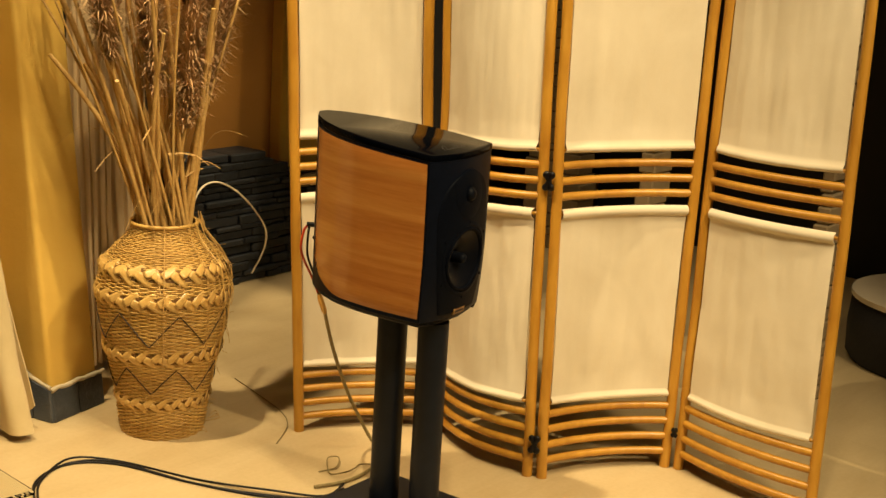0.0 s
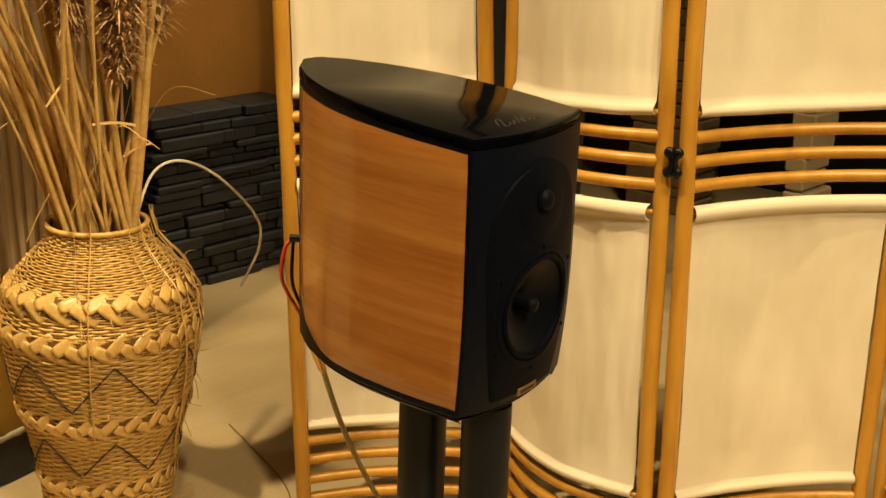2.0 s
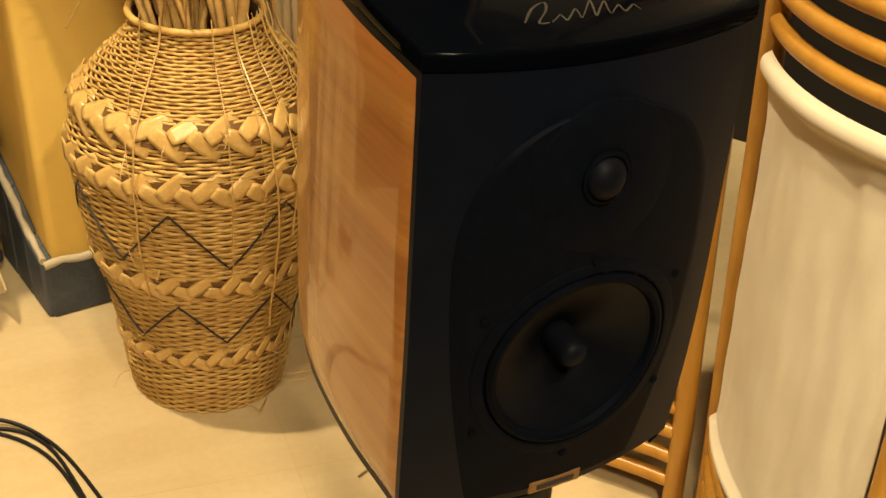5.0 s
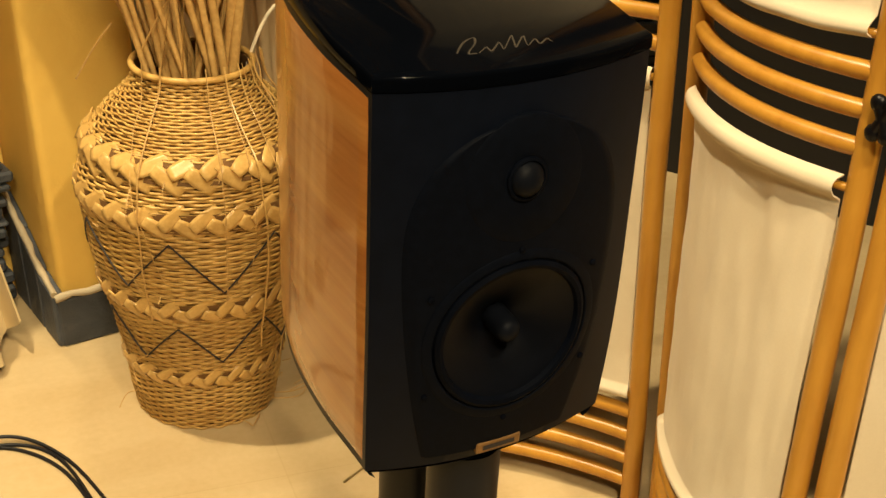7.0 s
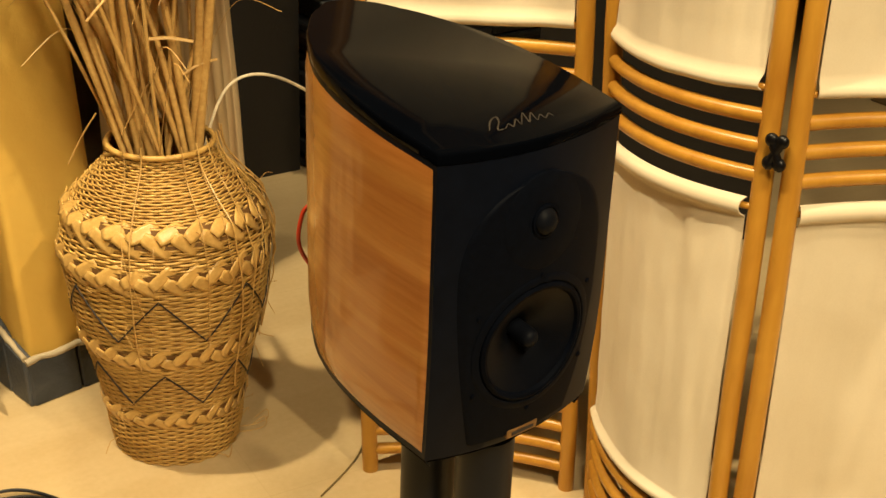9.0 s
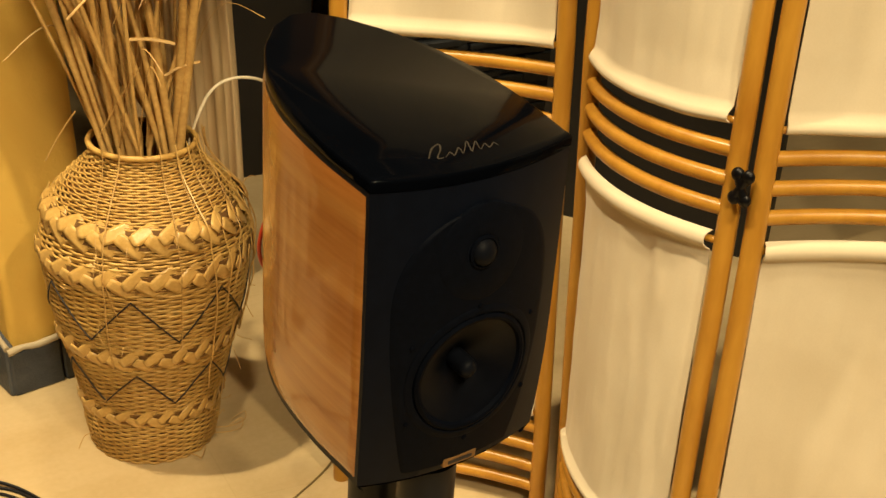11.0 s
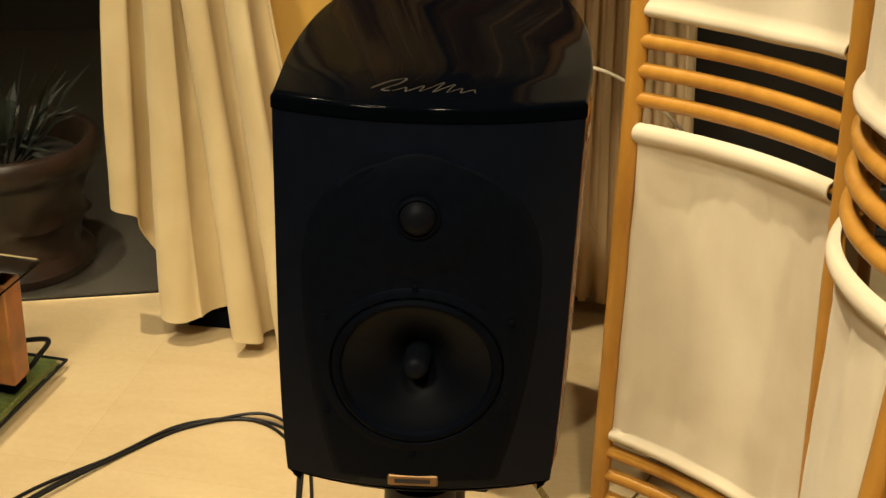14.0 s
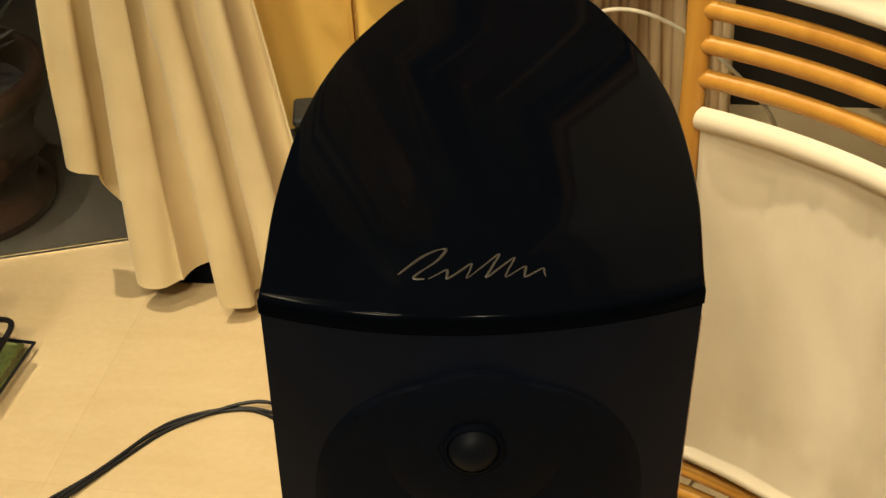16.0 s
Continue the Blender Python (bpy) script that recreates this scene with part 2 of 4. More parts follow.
def smooth_path(pts, steps=8):
    """Catmull-Rom through points."""
    pts = [Vector(p) for p in pts]
    out = []
    for k in range(len(pts) - 1):
        a, b, c, d = pts[max(k - 1, 0)], pts[k], pts[k + 1], pts[min(k + 2, len(pts) - 1)]
        for s in range(steps):
            t = s / steps
            out.append(0.5 * (2 * b + (c - a) * t + (2 * a - 5 * b + 4 * c - d) * t * t + (3 * b - a - 3 * c + d) * t**3))
    return out + [pts[-1]]


def lathe(bm, profile, n=48, close_ends=True):
    """Revolve (radius, z) pairs about z."""
    rings = [[bm.verts.new((r * math.cos(2 * math.pi * j / n), r * math.sin(2 * math.pi * j / n), z)) for j in range(n)] for r, z in profile]
    for a, b in zip(rings, rings[1:]):
        for j in range(n):
            bm.faces.new((a[j], a[(j + 1) % n], b[(j + 1) % n], b[j]))
    if close_ends:
        bm.faces.new(rings[0][::-1])
        bm.faces.new(rings[-1])
    return bm


def sheet(bm, f, nu, nv, thick=0.0):
    """A grid surface f(u, v) for u, v in 0..1, thickened along its normals."""
    g = [[bm.verts.new(f(i / nu, j / nv)) for j in range(nv + 1)] for i in range(nu + 1)]
    for i in range(nu):
        for j in range(nv):
            bm.faces.new((g[i][j], g[i + 1][j], g[i + 1][j + 1], g[i][j + 1]))
    if thick:
        bm.normal_update()
        bmesh.ops.solidify(bm, geom=list(bm.faces), thickness=thick)
    return bm


def lerp_table(table, x):
    for (a, p), (b, q) in zip(table, table[1:]):
        if x <= b:
            t = max(0.0, (x - a) / (b - a))
            t = t * t * (3 - 2 * t) * 0.5 + t * 0.5
            return p + (q - p) * t
    return table[-1][1]


# ---- the setting ----
bm = bmesh.new()
box(bm, (-3.2, -4.0, -0.1), (4.2, 4.2, 0.0))
tagged(part("floor", bm, FLOOR), "sand-coloured polished concrete floor with cloudy stains", "floor", kind="structure")
bm = bmesh.new()
box(bm, (-3.3, -4.1, 4.8), (4.3, 4.3, 4.9))
tagged(part("ceiling", bm, CREAM), "plain cream plaster ceiling", "ceiling", kind="structure")
for name, lo, hi, mat, text in (
    ("wall_south", (-3.3, -4.2, 0), (4.3, -4.0, 4.8), CREAM, "plain cream plaster wall"),
    ("wall_west", (-3.4, -4.0, 0), (-3.2, 4.2, 4.8), CREAM, "plain cream plaster wall"),
    ("wall_east", (4.2, -4.0, 0), (4.4, 4.2, 4.8), DARKNESS, "wall behind the folding screen, its darkness put into a black colour"),
    ("wall_north", (-3.2, 4.2, 0), (4.2, 4.4, 4.8), DARKNESS, "wall at the back of the room, its darkness put into a black colour"),
):
    tagged(part(name, box(bmesh.new(), lo, hi), mat), text, "wall", kind="structure")

# yellow pillar, turned a little, with its slate plinth
PT = pose(-0.184, 1.055, 0, 0, 0, 11)
def battered(bm):
    """Lean the rustic masonry back as it rises."""
    for v in bm.verts:
        v.co.x, v.co.y = v.co.x - 0.045 * v.co.z, v.co.y + 0.075 * v.co.z
    return bm


bm = battered(box(bmesh.new(), (0.012, 0.012, 0.0), (0.182, 0.50, 4.8), PT, 0.014, 3))
pillar = tagged(part("pillar", bm, OCHRE, smooth=40), "ochre-yellow plastered pillar with a slate plinth", "pillar", kind="structure")
for lo, hi in (((0.0, -0.004, 0), (0.092, 0.014, 0.082)), ((0.095, -0.004, 0), (0.184, 0.014, 0.085))):
    part("slate_tile", battered(box(bmesh.new(), lo, hi, PT, 0.003)), SLATE, pillar)
for y0, y1, za, zb in ((0.0, 0.062, 0.088, 0.104), (0.065, 0.128, 0.107, 0.15), (0.131, 0.20, 0.152, 0.185)):
    bm = box(bmesh.new(), (-0.007, y0, 0.0), (0.013, y1, 1.0))
    for v in bm.verts:
        v.co.z *= za + (zb - za) * (v.co.y - y0) / (y1 - y0)
    bmesh.ops.bevel(bm, geom=list(bm.edges), offset=0.003, segments=1, affect="EDGES")
    bmesh.ops.transform(bm, matrix=PT, verts=list(bm.verts))
    part("slate_tile", battered(bm), SLATE, pillar)
rnd = random.Random(2)
for path in ([(0.19 - 0.192 * i / 14, -0.001, 0.0855) for i in range(15)], [(-0.0015, 0.2 * i / 14, lerp_table([(0.0, 0.089), (0.063, 0.106), (0.13, 0.151), (0.2, 0.187)], 0.2 * i / 14)) for i in range(15)]):
    pts = [PT @ Vector((x + rnd.uniform(-0.0015, 0.0015), y, z + rnd.uniform(-0.0015, 0.003))) for x, y, z in path]
    part("grout_line", battered(tube(bmesh.new(), pts, [rnd.uniform(0.0042, 0.0066) for _ in pts], 8)), GROUT, pillar, smooth=60)

# ledge of stacked slate beside the pillar
bm = bmesh.new()
box(bm, (-0.26, 0.20, 0.0), (0.0115, 0.34, 4.8), PT, 0.01, 2)
battered(bm)
tagged(part("wall_jamb", bm, OCHRE), "ochre-yellow plastered wall beside the window", "wall", kind="structure")
ledge = thing("slate_stack", "low stack of split dark slate slabs beside the pillar", "stone stack", (-0.282, 1.268, 0), kind="structure")
z, rnd = 0.0, random.Random(4)
while z < 0.265:
    h = rnd.uniform(0.011, 0.024)
    dx, dy = rnd.uniform(-0.008, 0.008), rnd.uniform(-0.012, 0.010)
    part("slate_slab", box(bmesh.new(), (-0.05 + dx, -0.075 + dy, z), (0.035 + dx, 0.03, z + h - 0.002), pose(0, 0, 0, rnd.uniform(-1, 1), rnd.uniform(-1, 1), 11 + rnd.uniform(-5, 5)), 0.004), SLATE, ledge)
    z += h

# back wall: ochre with half shade in its colour, a yellow return and a dark stone base
tagged(part("wall_back", box(bmesh.new(), (0.72, 1.84, 0.0), (1.35, 2.1, 4.8)), OCHRE_SHADED), "ochre plastered back wall with half shade put into its brown colour", "wall", kind="structure")
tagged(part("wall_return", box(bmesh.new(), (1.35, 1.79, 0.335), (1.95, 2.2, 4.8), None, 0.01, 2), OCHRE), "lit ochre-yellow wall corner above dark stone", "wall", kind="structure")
# a black block holds the opening's darkness in its colour
tagged(part("wall_opening", box(bmesh.new(), (0.36, 1.77, 0.0), (0.72, 2.1, 4.8)), DARKNESS), "black block standing for the dark opening in the back wall", "wall", kind="structure")
base = thing("stone_base", "rough base of split stone blocks under the back wall, shadow put into their dark colour", "stone wall", (0, 0, 0), kind="structure")
rnd = random.Random(9)
z, row = 0.0, 0
while z < 0.46:
    h = rnd.uniform(0.018, 0.036)
    x = 0.74 + rnd.uniform(-0.02, 0.02)
    end = 1.56
    while x < end:
        w = rnd.uniform(0.07, 0.2)
        top = 0.50 - 0.36 * max(0, x - 1.0) - 0.25 * max(0, 0.85 - x)
        if z + h < top + 0.02:
            part("stone_block", box(bmesh.new(), (x, 1.71 + rnd.uniform(-0.012, 0.012), z), (min(x + w, end + 0.03) - 0.0015, 1.84, z + h - 0.0015), None, 0.004), STONE if x > 1.30 and rnd.random() < 0.45 else SHADED_STONE, base)
        x += w
    z += h

# stone piers behind the screen
for x, y, w in ((2.50, 1.30, 0.26), (1.55, 0.37, 0.05), (1.45, -0.24, 0.04)):
    pier = thing("stone_pier", "rough buff stone pier standing in the dark", "pier", (x, y, 0), kind="structure")
    rnd, z = random.Random(int(100 * w)), 0.0
    while z < 1.5:
        h = rnd.uniform(0.03, 0.07)
        part("stone_block", box(bmesh.new(), (-0.06, -w / 2 + rnd.uniform(-0.008, 0.008), z), (0.06 + rnd.uniform(-0.01, 0.01), w / 2 + rnd.uniform(-0.008, 0.008), z + h - 0.003), None, 0.005), STONE, pier)
        z += h

# black sheet added so the gaps in the screen look dark
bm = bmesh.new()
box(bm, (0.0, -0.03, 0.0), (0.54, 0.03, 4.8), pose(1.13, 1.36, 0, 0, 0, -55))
tagged(part("dark_screen_wall", bm, DARKNESS), "black sheet added for the darkness behind the folding screen", "partition", kind="structure")

# window beside the pillar, with the dark terrace behind it
WT = pose(-0.385, 1.30, 0, 0, 0, 19)
# the floor's darkness here is in its colour
bm = bmesh.new()
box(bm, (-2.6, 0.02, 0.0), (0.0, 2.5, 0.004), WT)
tagged(part("terrace_floor", bm, TERRACE), "tiled terrace floor behind the window, night darkness put into its colour", "floor", kind="structure")
win = thing("window_1", "full-height window onto a dark terrace", "window", (0, 0, 0), kind="structure")
bm = bmesh.new()
box(bm, (-2.6, 0.004, 0.004), (0.0, 0.012, 4.8), WT)
part("pane", bm, GLASS, win, "clear glass pane").visible_shadow = False
# black backdrop put up for the night beyond the terrace
bm = bmesh.new()
box(bm, (-2.6, 1.9, 0.0), (0.15, 2.0, 4.8), WT)
tagged(part("terrace_wall", bm, DARKNESS), "black night backdrop beyond the terrace", "wall", kind="structure")


# ---- folding screen ----
FEET = [(0.215, 0.600), (0.466, 0.372), (0.402, 0.012), (0.693, -0.200), (0.630, -0.580)]
LEAN = [(-0.006, 0.045), (-0.036, 0.010), (0.046, 0.050), (0.058, 0.024), (0.12, 0.05)]
BOW = [0.022, -0.038, 0.026, -0.024]
TOP = 1.80
GAPS = [0.0, 0.024, 0.017, 0.017, 0.0]
SETTLE = [-0.028, -0.004, 0.004, 0.013, 0.013]


def joint(k, z, off=0.0):
    """A point of joint k at height z, off metres along the screen's run."""
    a, b = Vector(FEET[max(k - 1, 0)]), Vector(FEET[min(k + 1, 4)])
    d = (b - a).normalized() * off
    s = z / 0.76
    return Vector((FEET[k][0] + LEAN[k][0] * s + d.x, FEET[k][1] + LEAN[k][1] * s + d.y, z))


def panel_point(k, u, z, out=0.0):
    """A point of panel k: u across it, z up, bowed, and out towards the room."""
    z += (SETTLE[k] + (SETTLE[k + 1] - SETTLE[k]) * u) * min(1.0, z / 0.6)
    a, b = joint(k, z, GAPS[k]), joint(k + 1, z, -GAPS[k + 1])
    p = a.lerp(b, u)
    d = (b - a)
    nrm = Vector((-d.y, d.x, 0)).normalized()
    return p + nrm * (BOW[k] * 4 * u * (1 - u) - out)


screen = thing("folding_screen", "four-panel folding screen of varnished rattan cane with cream canvas", "folding screen")
RUNGS = (0.040, 0.077, 0.115, 0.152, 0.662, 0.698, 0.734, 1.56, 1.60, 1.64, 1.68)
CLOTHS = ((0.174, 0.634), (0.764, 1.52))
for k in range(4):
    panel = new("screen_panel")
    panel.parent = screen
    for j, sgn in ((k, 1), (k + 1, -1)):
        bm = bmesh.new()
        pts = [joint(j, z, sgn * GAPS[j]) for z in [TOP * i / 14 for i in range(15)]]
        rnd = random.Random(10 * k + j)
        pts = [p + Vector((rnd.uniform(-0.0012, 0.0012), rnd.uniform(-0.0012, 0.0012), 0)) for p in pts]
        tube(bm, pts, [0.0128 + rnd.uniform(-0.0002, 0.0002) for _ in pts], 16)
        part("post", bm, RATTAN, panel, smooth=50)
    for z in RUNGS:
        bm = bmesh.new()
        rnd = random.Random(int(z * 1000) + k)
        pts = [panel_point(k, 0.025 + 0.95 * i / 16, z) for i in range(17)]
        tube(bm, pts, [0.0095 + rnd.uniform(-0.0001, 0.0001) for _ in pts], 12)
        part("rung", bm, RATTAN, panel, smooth=50)
    for c, (z0, z1) in enumerate(CLOTHS):
        for z in (z0 + 0.005, z1 - 0.0125):
            bm = bmesh.new()
            tube(bm, [panel_point(k, 0.03 + 0.94 * i / 12, z, 0.002) for i in range(13)], 0.0045, 10)
            part("cloth_bar", bm, RATTAN, panel, smooth=50)
        seed = 3.1 * k + 1.7 * c

        def cloth(u, v, k=k, c=c, z0=z0, z1=z1, seed=seed):
            uu = 0.043 + 0.914 * u
            v = 0.35 * v + 0.65 * (0.5 - 0.5 * math.cos(math.pi * v))
            z = z0 + (z1 - z0) * v
            low, top = v * (z1 - z0), (1 - v) * (z1 - z0)
            roll = max(0.0, 0.0085**2 - (low - 0.0085) ** 2) ** 0.5 if low < 0.017 else 0.0
            if top < 0.0245:
                roll = max(0.0, 0.0122**2 - (top - 0.0122) ** 2) ** 0.5
            if c == 1 and top < 0.0245:
                roll *= 0.8
            wave = -0.003 * min(1.0, low / 0.03, top / 0.03) + 0.0075 * noise.noise(Vector((uu * 4.5 + seed + 0.5 * v, v * 0.9, seed))) + 0.003 * noise.noise(Vector((uu * 17 + seed, v * 2.6, 4.0)))
            wave += 0.0019 * noise.noise(Vector((uu * 32, v * 7 + seed, 9.0)))
            wave *= min(1.0, max(0.0, low - 0.010) / 0.05, max(0.0, top - 0.018) / 0.05)
            pull = 0.005 * math.sin(math.pi * v) * (abs(2 * u - 1) ** 4) * (1 if u < 0.5 else -1)
            sag = -0.004 * math.sin(math.pi * u) * max(0.0, 1 - low / 0.05) + 0.0012 * noise.noise(Vector((uu * 6 + seed, seed, 2.0))) * max(0.0, 1 - low / 0.05)
            return panel_point(k, uu + pull, z + sag, 0.004 + roll + wave)

        bm = bmesh.new()
        sheet(bm, cloth, 36, 64, 0.0016)
        part("canvas", bm, CANVAS, panel, "slack cream canvas stretched between two bars", smooth=60)
for k in (2, 3):
    for z in ((0.705, 0.085) if k == 2 else (0.095,)):
        small = 1.0 if k == 2 else 0.55
        bm = bmesh.new()
        c = joint(k, z)
        d = (Vector(FEET[min(k + 1, 4)]) - Vector(FEET[max(k - 1, 0)])).normalized()
        ang = math.degrees(math.atan2(d.y, d.x))
        m = pose(c.x, c.y, z, 0, 0, ang) @ Matrix.Diagonal((small, 1, small, 1))
        for bx in (-0.0065, 0.0065):
            for bz in (-0.0145, 0.0145):
                got = bmesh.ops.create_uvsphere(bm, u_segments=14, v_segments=9, radius=0.0082)["verts"]
                bmesh.ops.transform(bm, matrix=m @ Matrix.Translation((bx, -0.020, bz)) @ Matrix.Diagonal((1, 0.8, 1.05, 1)), verts=got)
        for sx in (-1, 1):
            tube(bm, [m @ Vector((sx * 0.0065, -0.020, -0.0145)), m @ Vector((0, -0.021, 0)), m @ Vector((-sx * 0.0065, -0.020, 0.0145))], [0.006, 0.0052, 0.006], 10)
        part("hinge_tie", bm, TIE, screen, "black double-knobbed tie joining two posts", smooth=50)

# ---- loudspeaker ----
SX, SY, SZ0, SZ1 = 0.029, 0.002, 0.464, 0.820
RISE = 0.032
HALF = [(0.0, 0.1165), (0.09, 0.1225), (0.18, 0.1195), (0.25, 0.105), (0.315, 0.078), (0.36, 0.048), (0.382, 0.021), (0.388, 0.0)]
DEPTH = HALF[-1][0]


def half_at(y):
    """Half the cabinet's width y metres behind its front."""
    y = min(max(y, 0.0), DEPTH)
    k = max(i for i in range(len(HALF) - 1) if HALF[i][0] <= y)
    (a, p), (b, q) = HALF[k], HALF[k + 1]
    if k == len(HALF) - 2:
        return p * math.sqrt(max(0.0, 1 - ((y - a) / (b - a)) ** 2))
    prev, nxt = HALF[max(k - 1, 0)][1], HALF[min(k + 2, len(HALF) - 1)][1]
    t = (y - a) / (b - a)
    return 0.5 * (2 * p + (q - prev) * t + (2 * prev - 5 * p + 4 * q - nxt) * t * t + (3 * p - prev - 3 * q + nxt) * t**3)


def bulge(u, v=0.5):
    """How far the front stands out; u across (-1..1), v up (0..1)."""
    return 0.030 * (1 - u * u) * (0.7 + 0.3 * (1 - (2 * v - 1) ** 2))


def outline(grow=0.0, v=0.5):
    """The cabinet's plan, counter-clockwise from the left front corner."""
    ys = [DEPTH * (1 - math.cos(math.pi * i / 44)) / 2 for i in range(45)]
    front = [(u * (0.1165 + grow), -bulge(u, v) - grow) for u in [-1 + 2 * i / 40 for i in range(41)]]
    right = [(half_at(y) + grow, y) for y in ys[1:-1]]
    left = [(-x, y) for x, y in reversed(right)]
    return front + right + [(0.0, DEPTH + grow)] + left


def low_part(z):
    """0 in the upper half, 1 at the foot."""
    return max(0.0, 1 - z / (0.5 * (SZ1 - SZ0)))


def recede(z, y=0.0):
    """The front draws back towards the foot."""
    return 0.011 * low_part(z) ** 2 * max(0.0, 1 - max(0.0, y) / DEPTH)


def taper(z):
    """The cabinet narrows slightly towards its foot."""
    return 1.0 - 0.03 * low_part(z) ** 3 - 0.02 * (1 - min(1.0, z / (SZ1 - SZ0)))


def raised(y, z):
    """The top climbs a little towards the tail."""
    return z + RISE * y / DEPTH * max(0.0, z / (SZ1 - SZ0)) ** 3


def extrude(bm, rings):
    loops = [[bm.verts.new((x * taper(z), y + recede(z, y), raised(y, z))) for x, y in pts] for z, pts in rings]
    n = len(loops[0])
    for a, b in zip(loops, loops[1:]):
        for j in range(n):
            bm.faces.new((a[j], a[(j + 1) % n], b[(j + 1) % n], b[j]))
    bm.faces.new(loops[0][::-1])
    bm.faces.new(loops[-1])
    return bm


speaker = thing("loudspeaker", "leaf-shaped loudspeaker with polished cherry sides and a gloss black top", "loudspeaker", (SX, SY, SZ0))
H = SZ1 - SZ0
body_rings = [(0.006, outline(-0.006, 0.0)), (0.012, outline(0.0, 0.0))]
body_rings += [(0.012 + (H - 0.025) * i / 32, outline(0.0, i / 32)) for i in range(1, 33)]


def cut_round(bm, at_z, radius):
    """Open the front where a driver sinks into it."""
    gone = [f for f in bm.faces if all(v.co.y < 0.02 and math.hypot(v.co.x, v.co.z - at_z) < radius for v in f.verts)]
    bmesh.ops.delete(bm, geom=gone, context="FACES")
    return bm


WZ, TZ = 0.598 - SZ0, 0.734 - SZ0
part("cabinet", cut_round(extrude(bmesh.new(), body_rings), WZ, 0.0735), SATIN, speaker, "black satin cabinet", smooth=38)
cap = [(H - 0.0125, outline(0.0, 1.0)), (H - 0.0115, outline(0.0008, 1.0)), (H - 0.003, outline(0.0008, 1.0)), (H - 0.0008, outline(-0.0002, 1.0)), (H, outline(-0.0015, 1.0))]
part("top_panel", extrude(bmesh.new(), cap), LACQUER, speaker, "mirror-gloss black lacquered top", smooth=38)
part("bottom_panel", extrude(bmesh.new(), [(0.0, outline(-0.010, 0.0)), (0.006, outline(-0.004, 0.0))]), SATIN, speaker, smooth=38)
for s in (-1, 1):
    bm = bmesh.new()

    def side(u, v, s=s):
        y = 0.006 + 0.342 * u
        lift = 0.020 + 0.05 * max(0.0, (u - 0.62) / 0.38) ** 2.2
        z = lift + (H - 0.019 - lift) * v
        edge = min(u, 1 - u, v, 1 - v)
        x = half_at(y) + 0.0026 * min(1.0, edge / 0.02) ** 0.5
        return Vector((s * x * taper(z), y + recede(z, y), raised(y, z)))

    sheet(bm, side, 48, 24, 0.0)
    if s < 0:
        bmesh.ops.reverse_faces(bm, faces=list(bm.faces))
    bmesh.ops.solidify(bm, geom=list(bm.faces), thickness=0.002)
    part("side_panel", bm, VENEER, speaker, "polished cherry veneer side", smooth=50)

# arched leather front with the two drivers


def arch_half(v):
    return 0.094 * (1 - max(0.0, (v - 0.62) / 0.38) ** 2.6) ** 0.5 if v > 0.62 else 0.094 - 0.024 * ((0.62 - v) / 0.62) ** 1.8


bm = bmesh.new()


def arch(i, j):
    v = 0.004 + 0.994 * j
    w = arch_half(v)
    x = w * (2 * i - 1)
    z = 0.022 + (H - 0.022 - 0.040) * v
    e = min(1.0, (1 - abs(2 * i - 1)) / 0.06)
    return Vector((x * taper(z), recede(z) - bulge(x / 0.1165, z / H) - 0.0025 * e - 0.0002, z))


sheet(bm, arch, 56, 64, 0.0)
cut_round(bm, WZ, 0.0725)
baffle = part("front_baffle", bm, LEATHER, speaker, "black leather-covered arched front", smooth=60)


def disc(profile, at_z, name, mat, parent, label="", closed=True):
    bm = lathe(bmesh.new(), profile, 56, closed)
    y = -bulge(0, at_z / H) - 0.0025
    bmesh.ops.transform(bm, matrix=Matrix.Translation((0, y, at_z)) @ Matrix.Rotation(radians(90), 4, "X"), verts=list(bm.verts))
    bmesh.ops.recalc_face_normals(bm, faces=list(bm.faces))
    for v in bm.verts:
        v.co.y += recede(v.co.z) + bulge(0, at_z / H) - bulge(v.co.x / 0.1165, v.co.z / H)
    return part(name, bm, mat, parent, label, smooth=35)


woofer = disc([(0.0775, -0.016), (0.0775, 0.0004), (0.0765, 0.0010), (0.0700, 0.0010), (0.0690, 0.0002), (0.0685, -0.006)], WZ, "woofer", LEATHER, speaker, "round woofer with a deep dark cone", False)
disc([(0.0688, -0.005), (0.0672, 0.0006), (0.0640, 0.0022), (0.0608, 0.0008), (0.0590, -0.004)], WZ, "surround", RUBBER, woofer, "", False)
disc([(0.0592, -0.0035), (0.0560, -0.0050), (0.0480, -0.0098), (0.0390, -0.0155), (0.0300, -0.0215), (0.0210, -0.0285), (0.0140, -0.0345), (0.0100, -0.0385)], WZ, "cone", CONE, woofer, "deep charcoal woofer cone", False)
disc([(0.0112, -0.0380), (0.0110, -0.0150), (0.0102, -0.0105), (0.0080, -0.0070), (0.0045, -0.0050), (0.0012, -0.0044)], WZ, "dust_cap", DOME, woofer)
tweeter = disc([(0.0500, -0.004), (0.0500, 0.0002), (0.0485, 0.0009), (0.0240, 0.0008), (0.0190, 0.0006), (0.0175, -0.001), (0.0175, -0.004)], TZ, "tweeter", LEATHER, speaker, "soft-dome tweeter")
disc([(0.0176, -0.003), (0.0170, 0.0022), (0.0150, 0.0030), (0.0138, 0.0016)], TZ, "surround", RUBBER, tweeter)
disc([(0.0140, 0.0010), (0.0130, 0.0040), (0.0100, 0.0074), (0.0060, 0.0096), (0.0015, 0.0104)], TZ, "dome", DOME, tweeter)
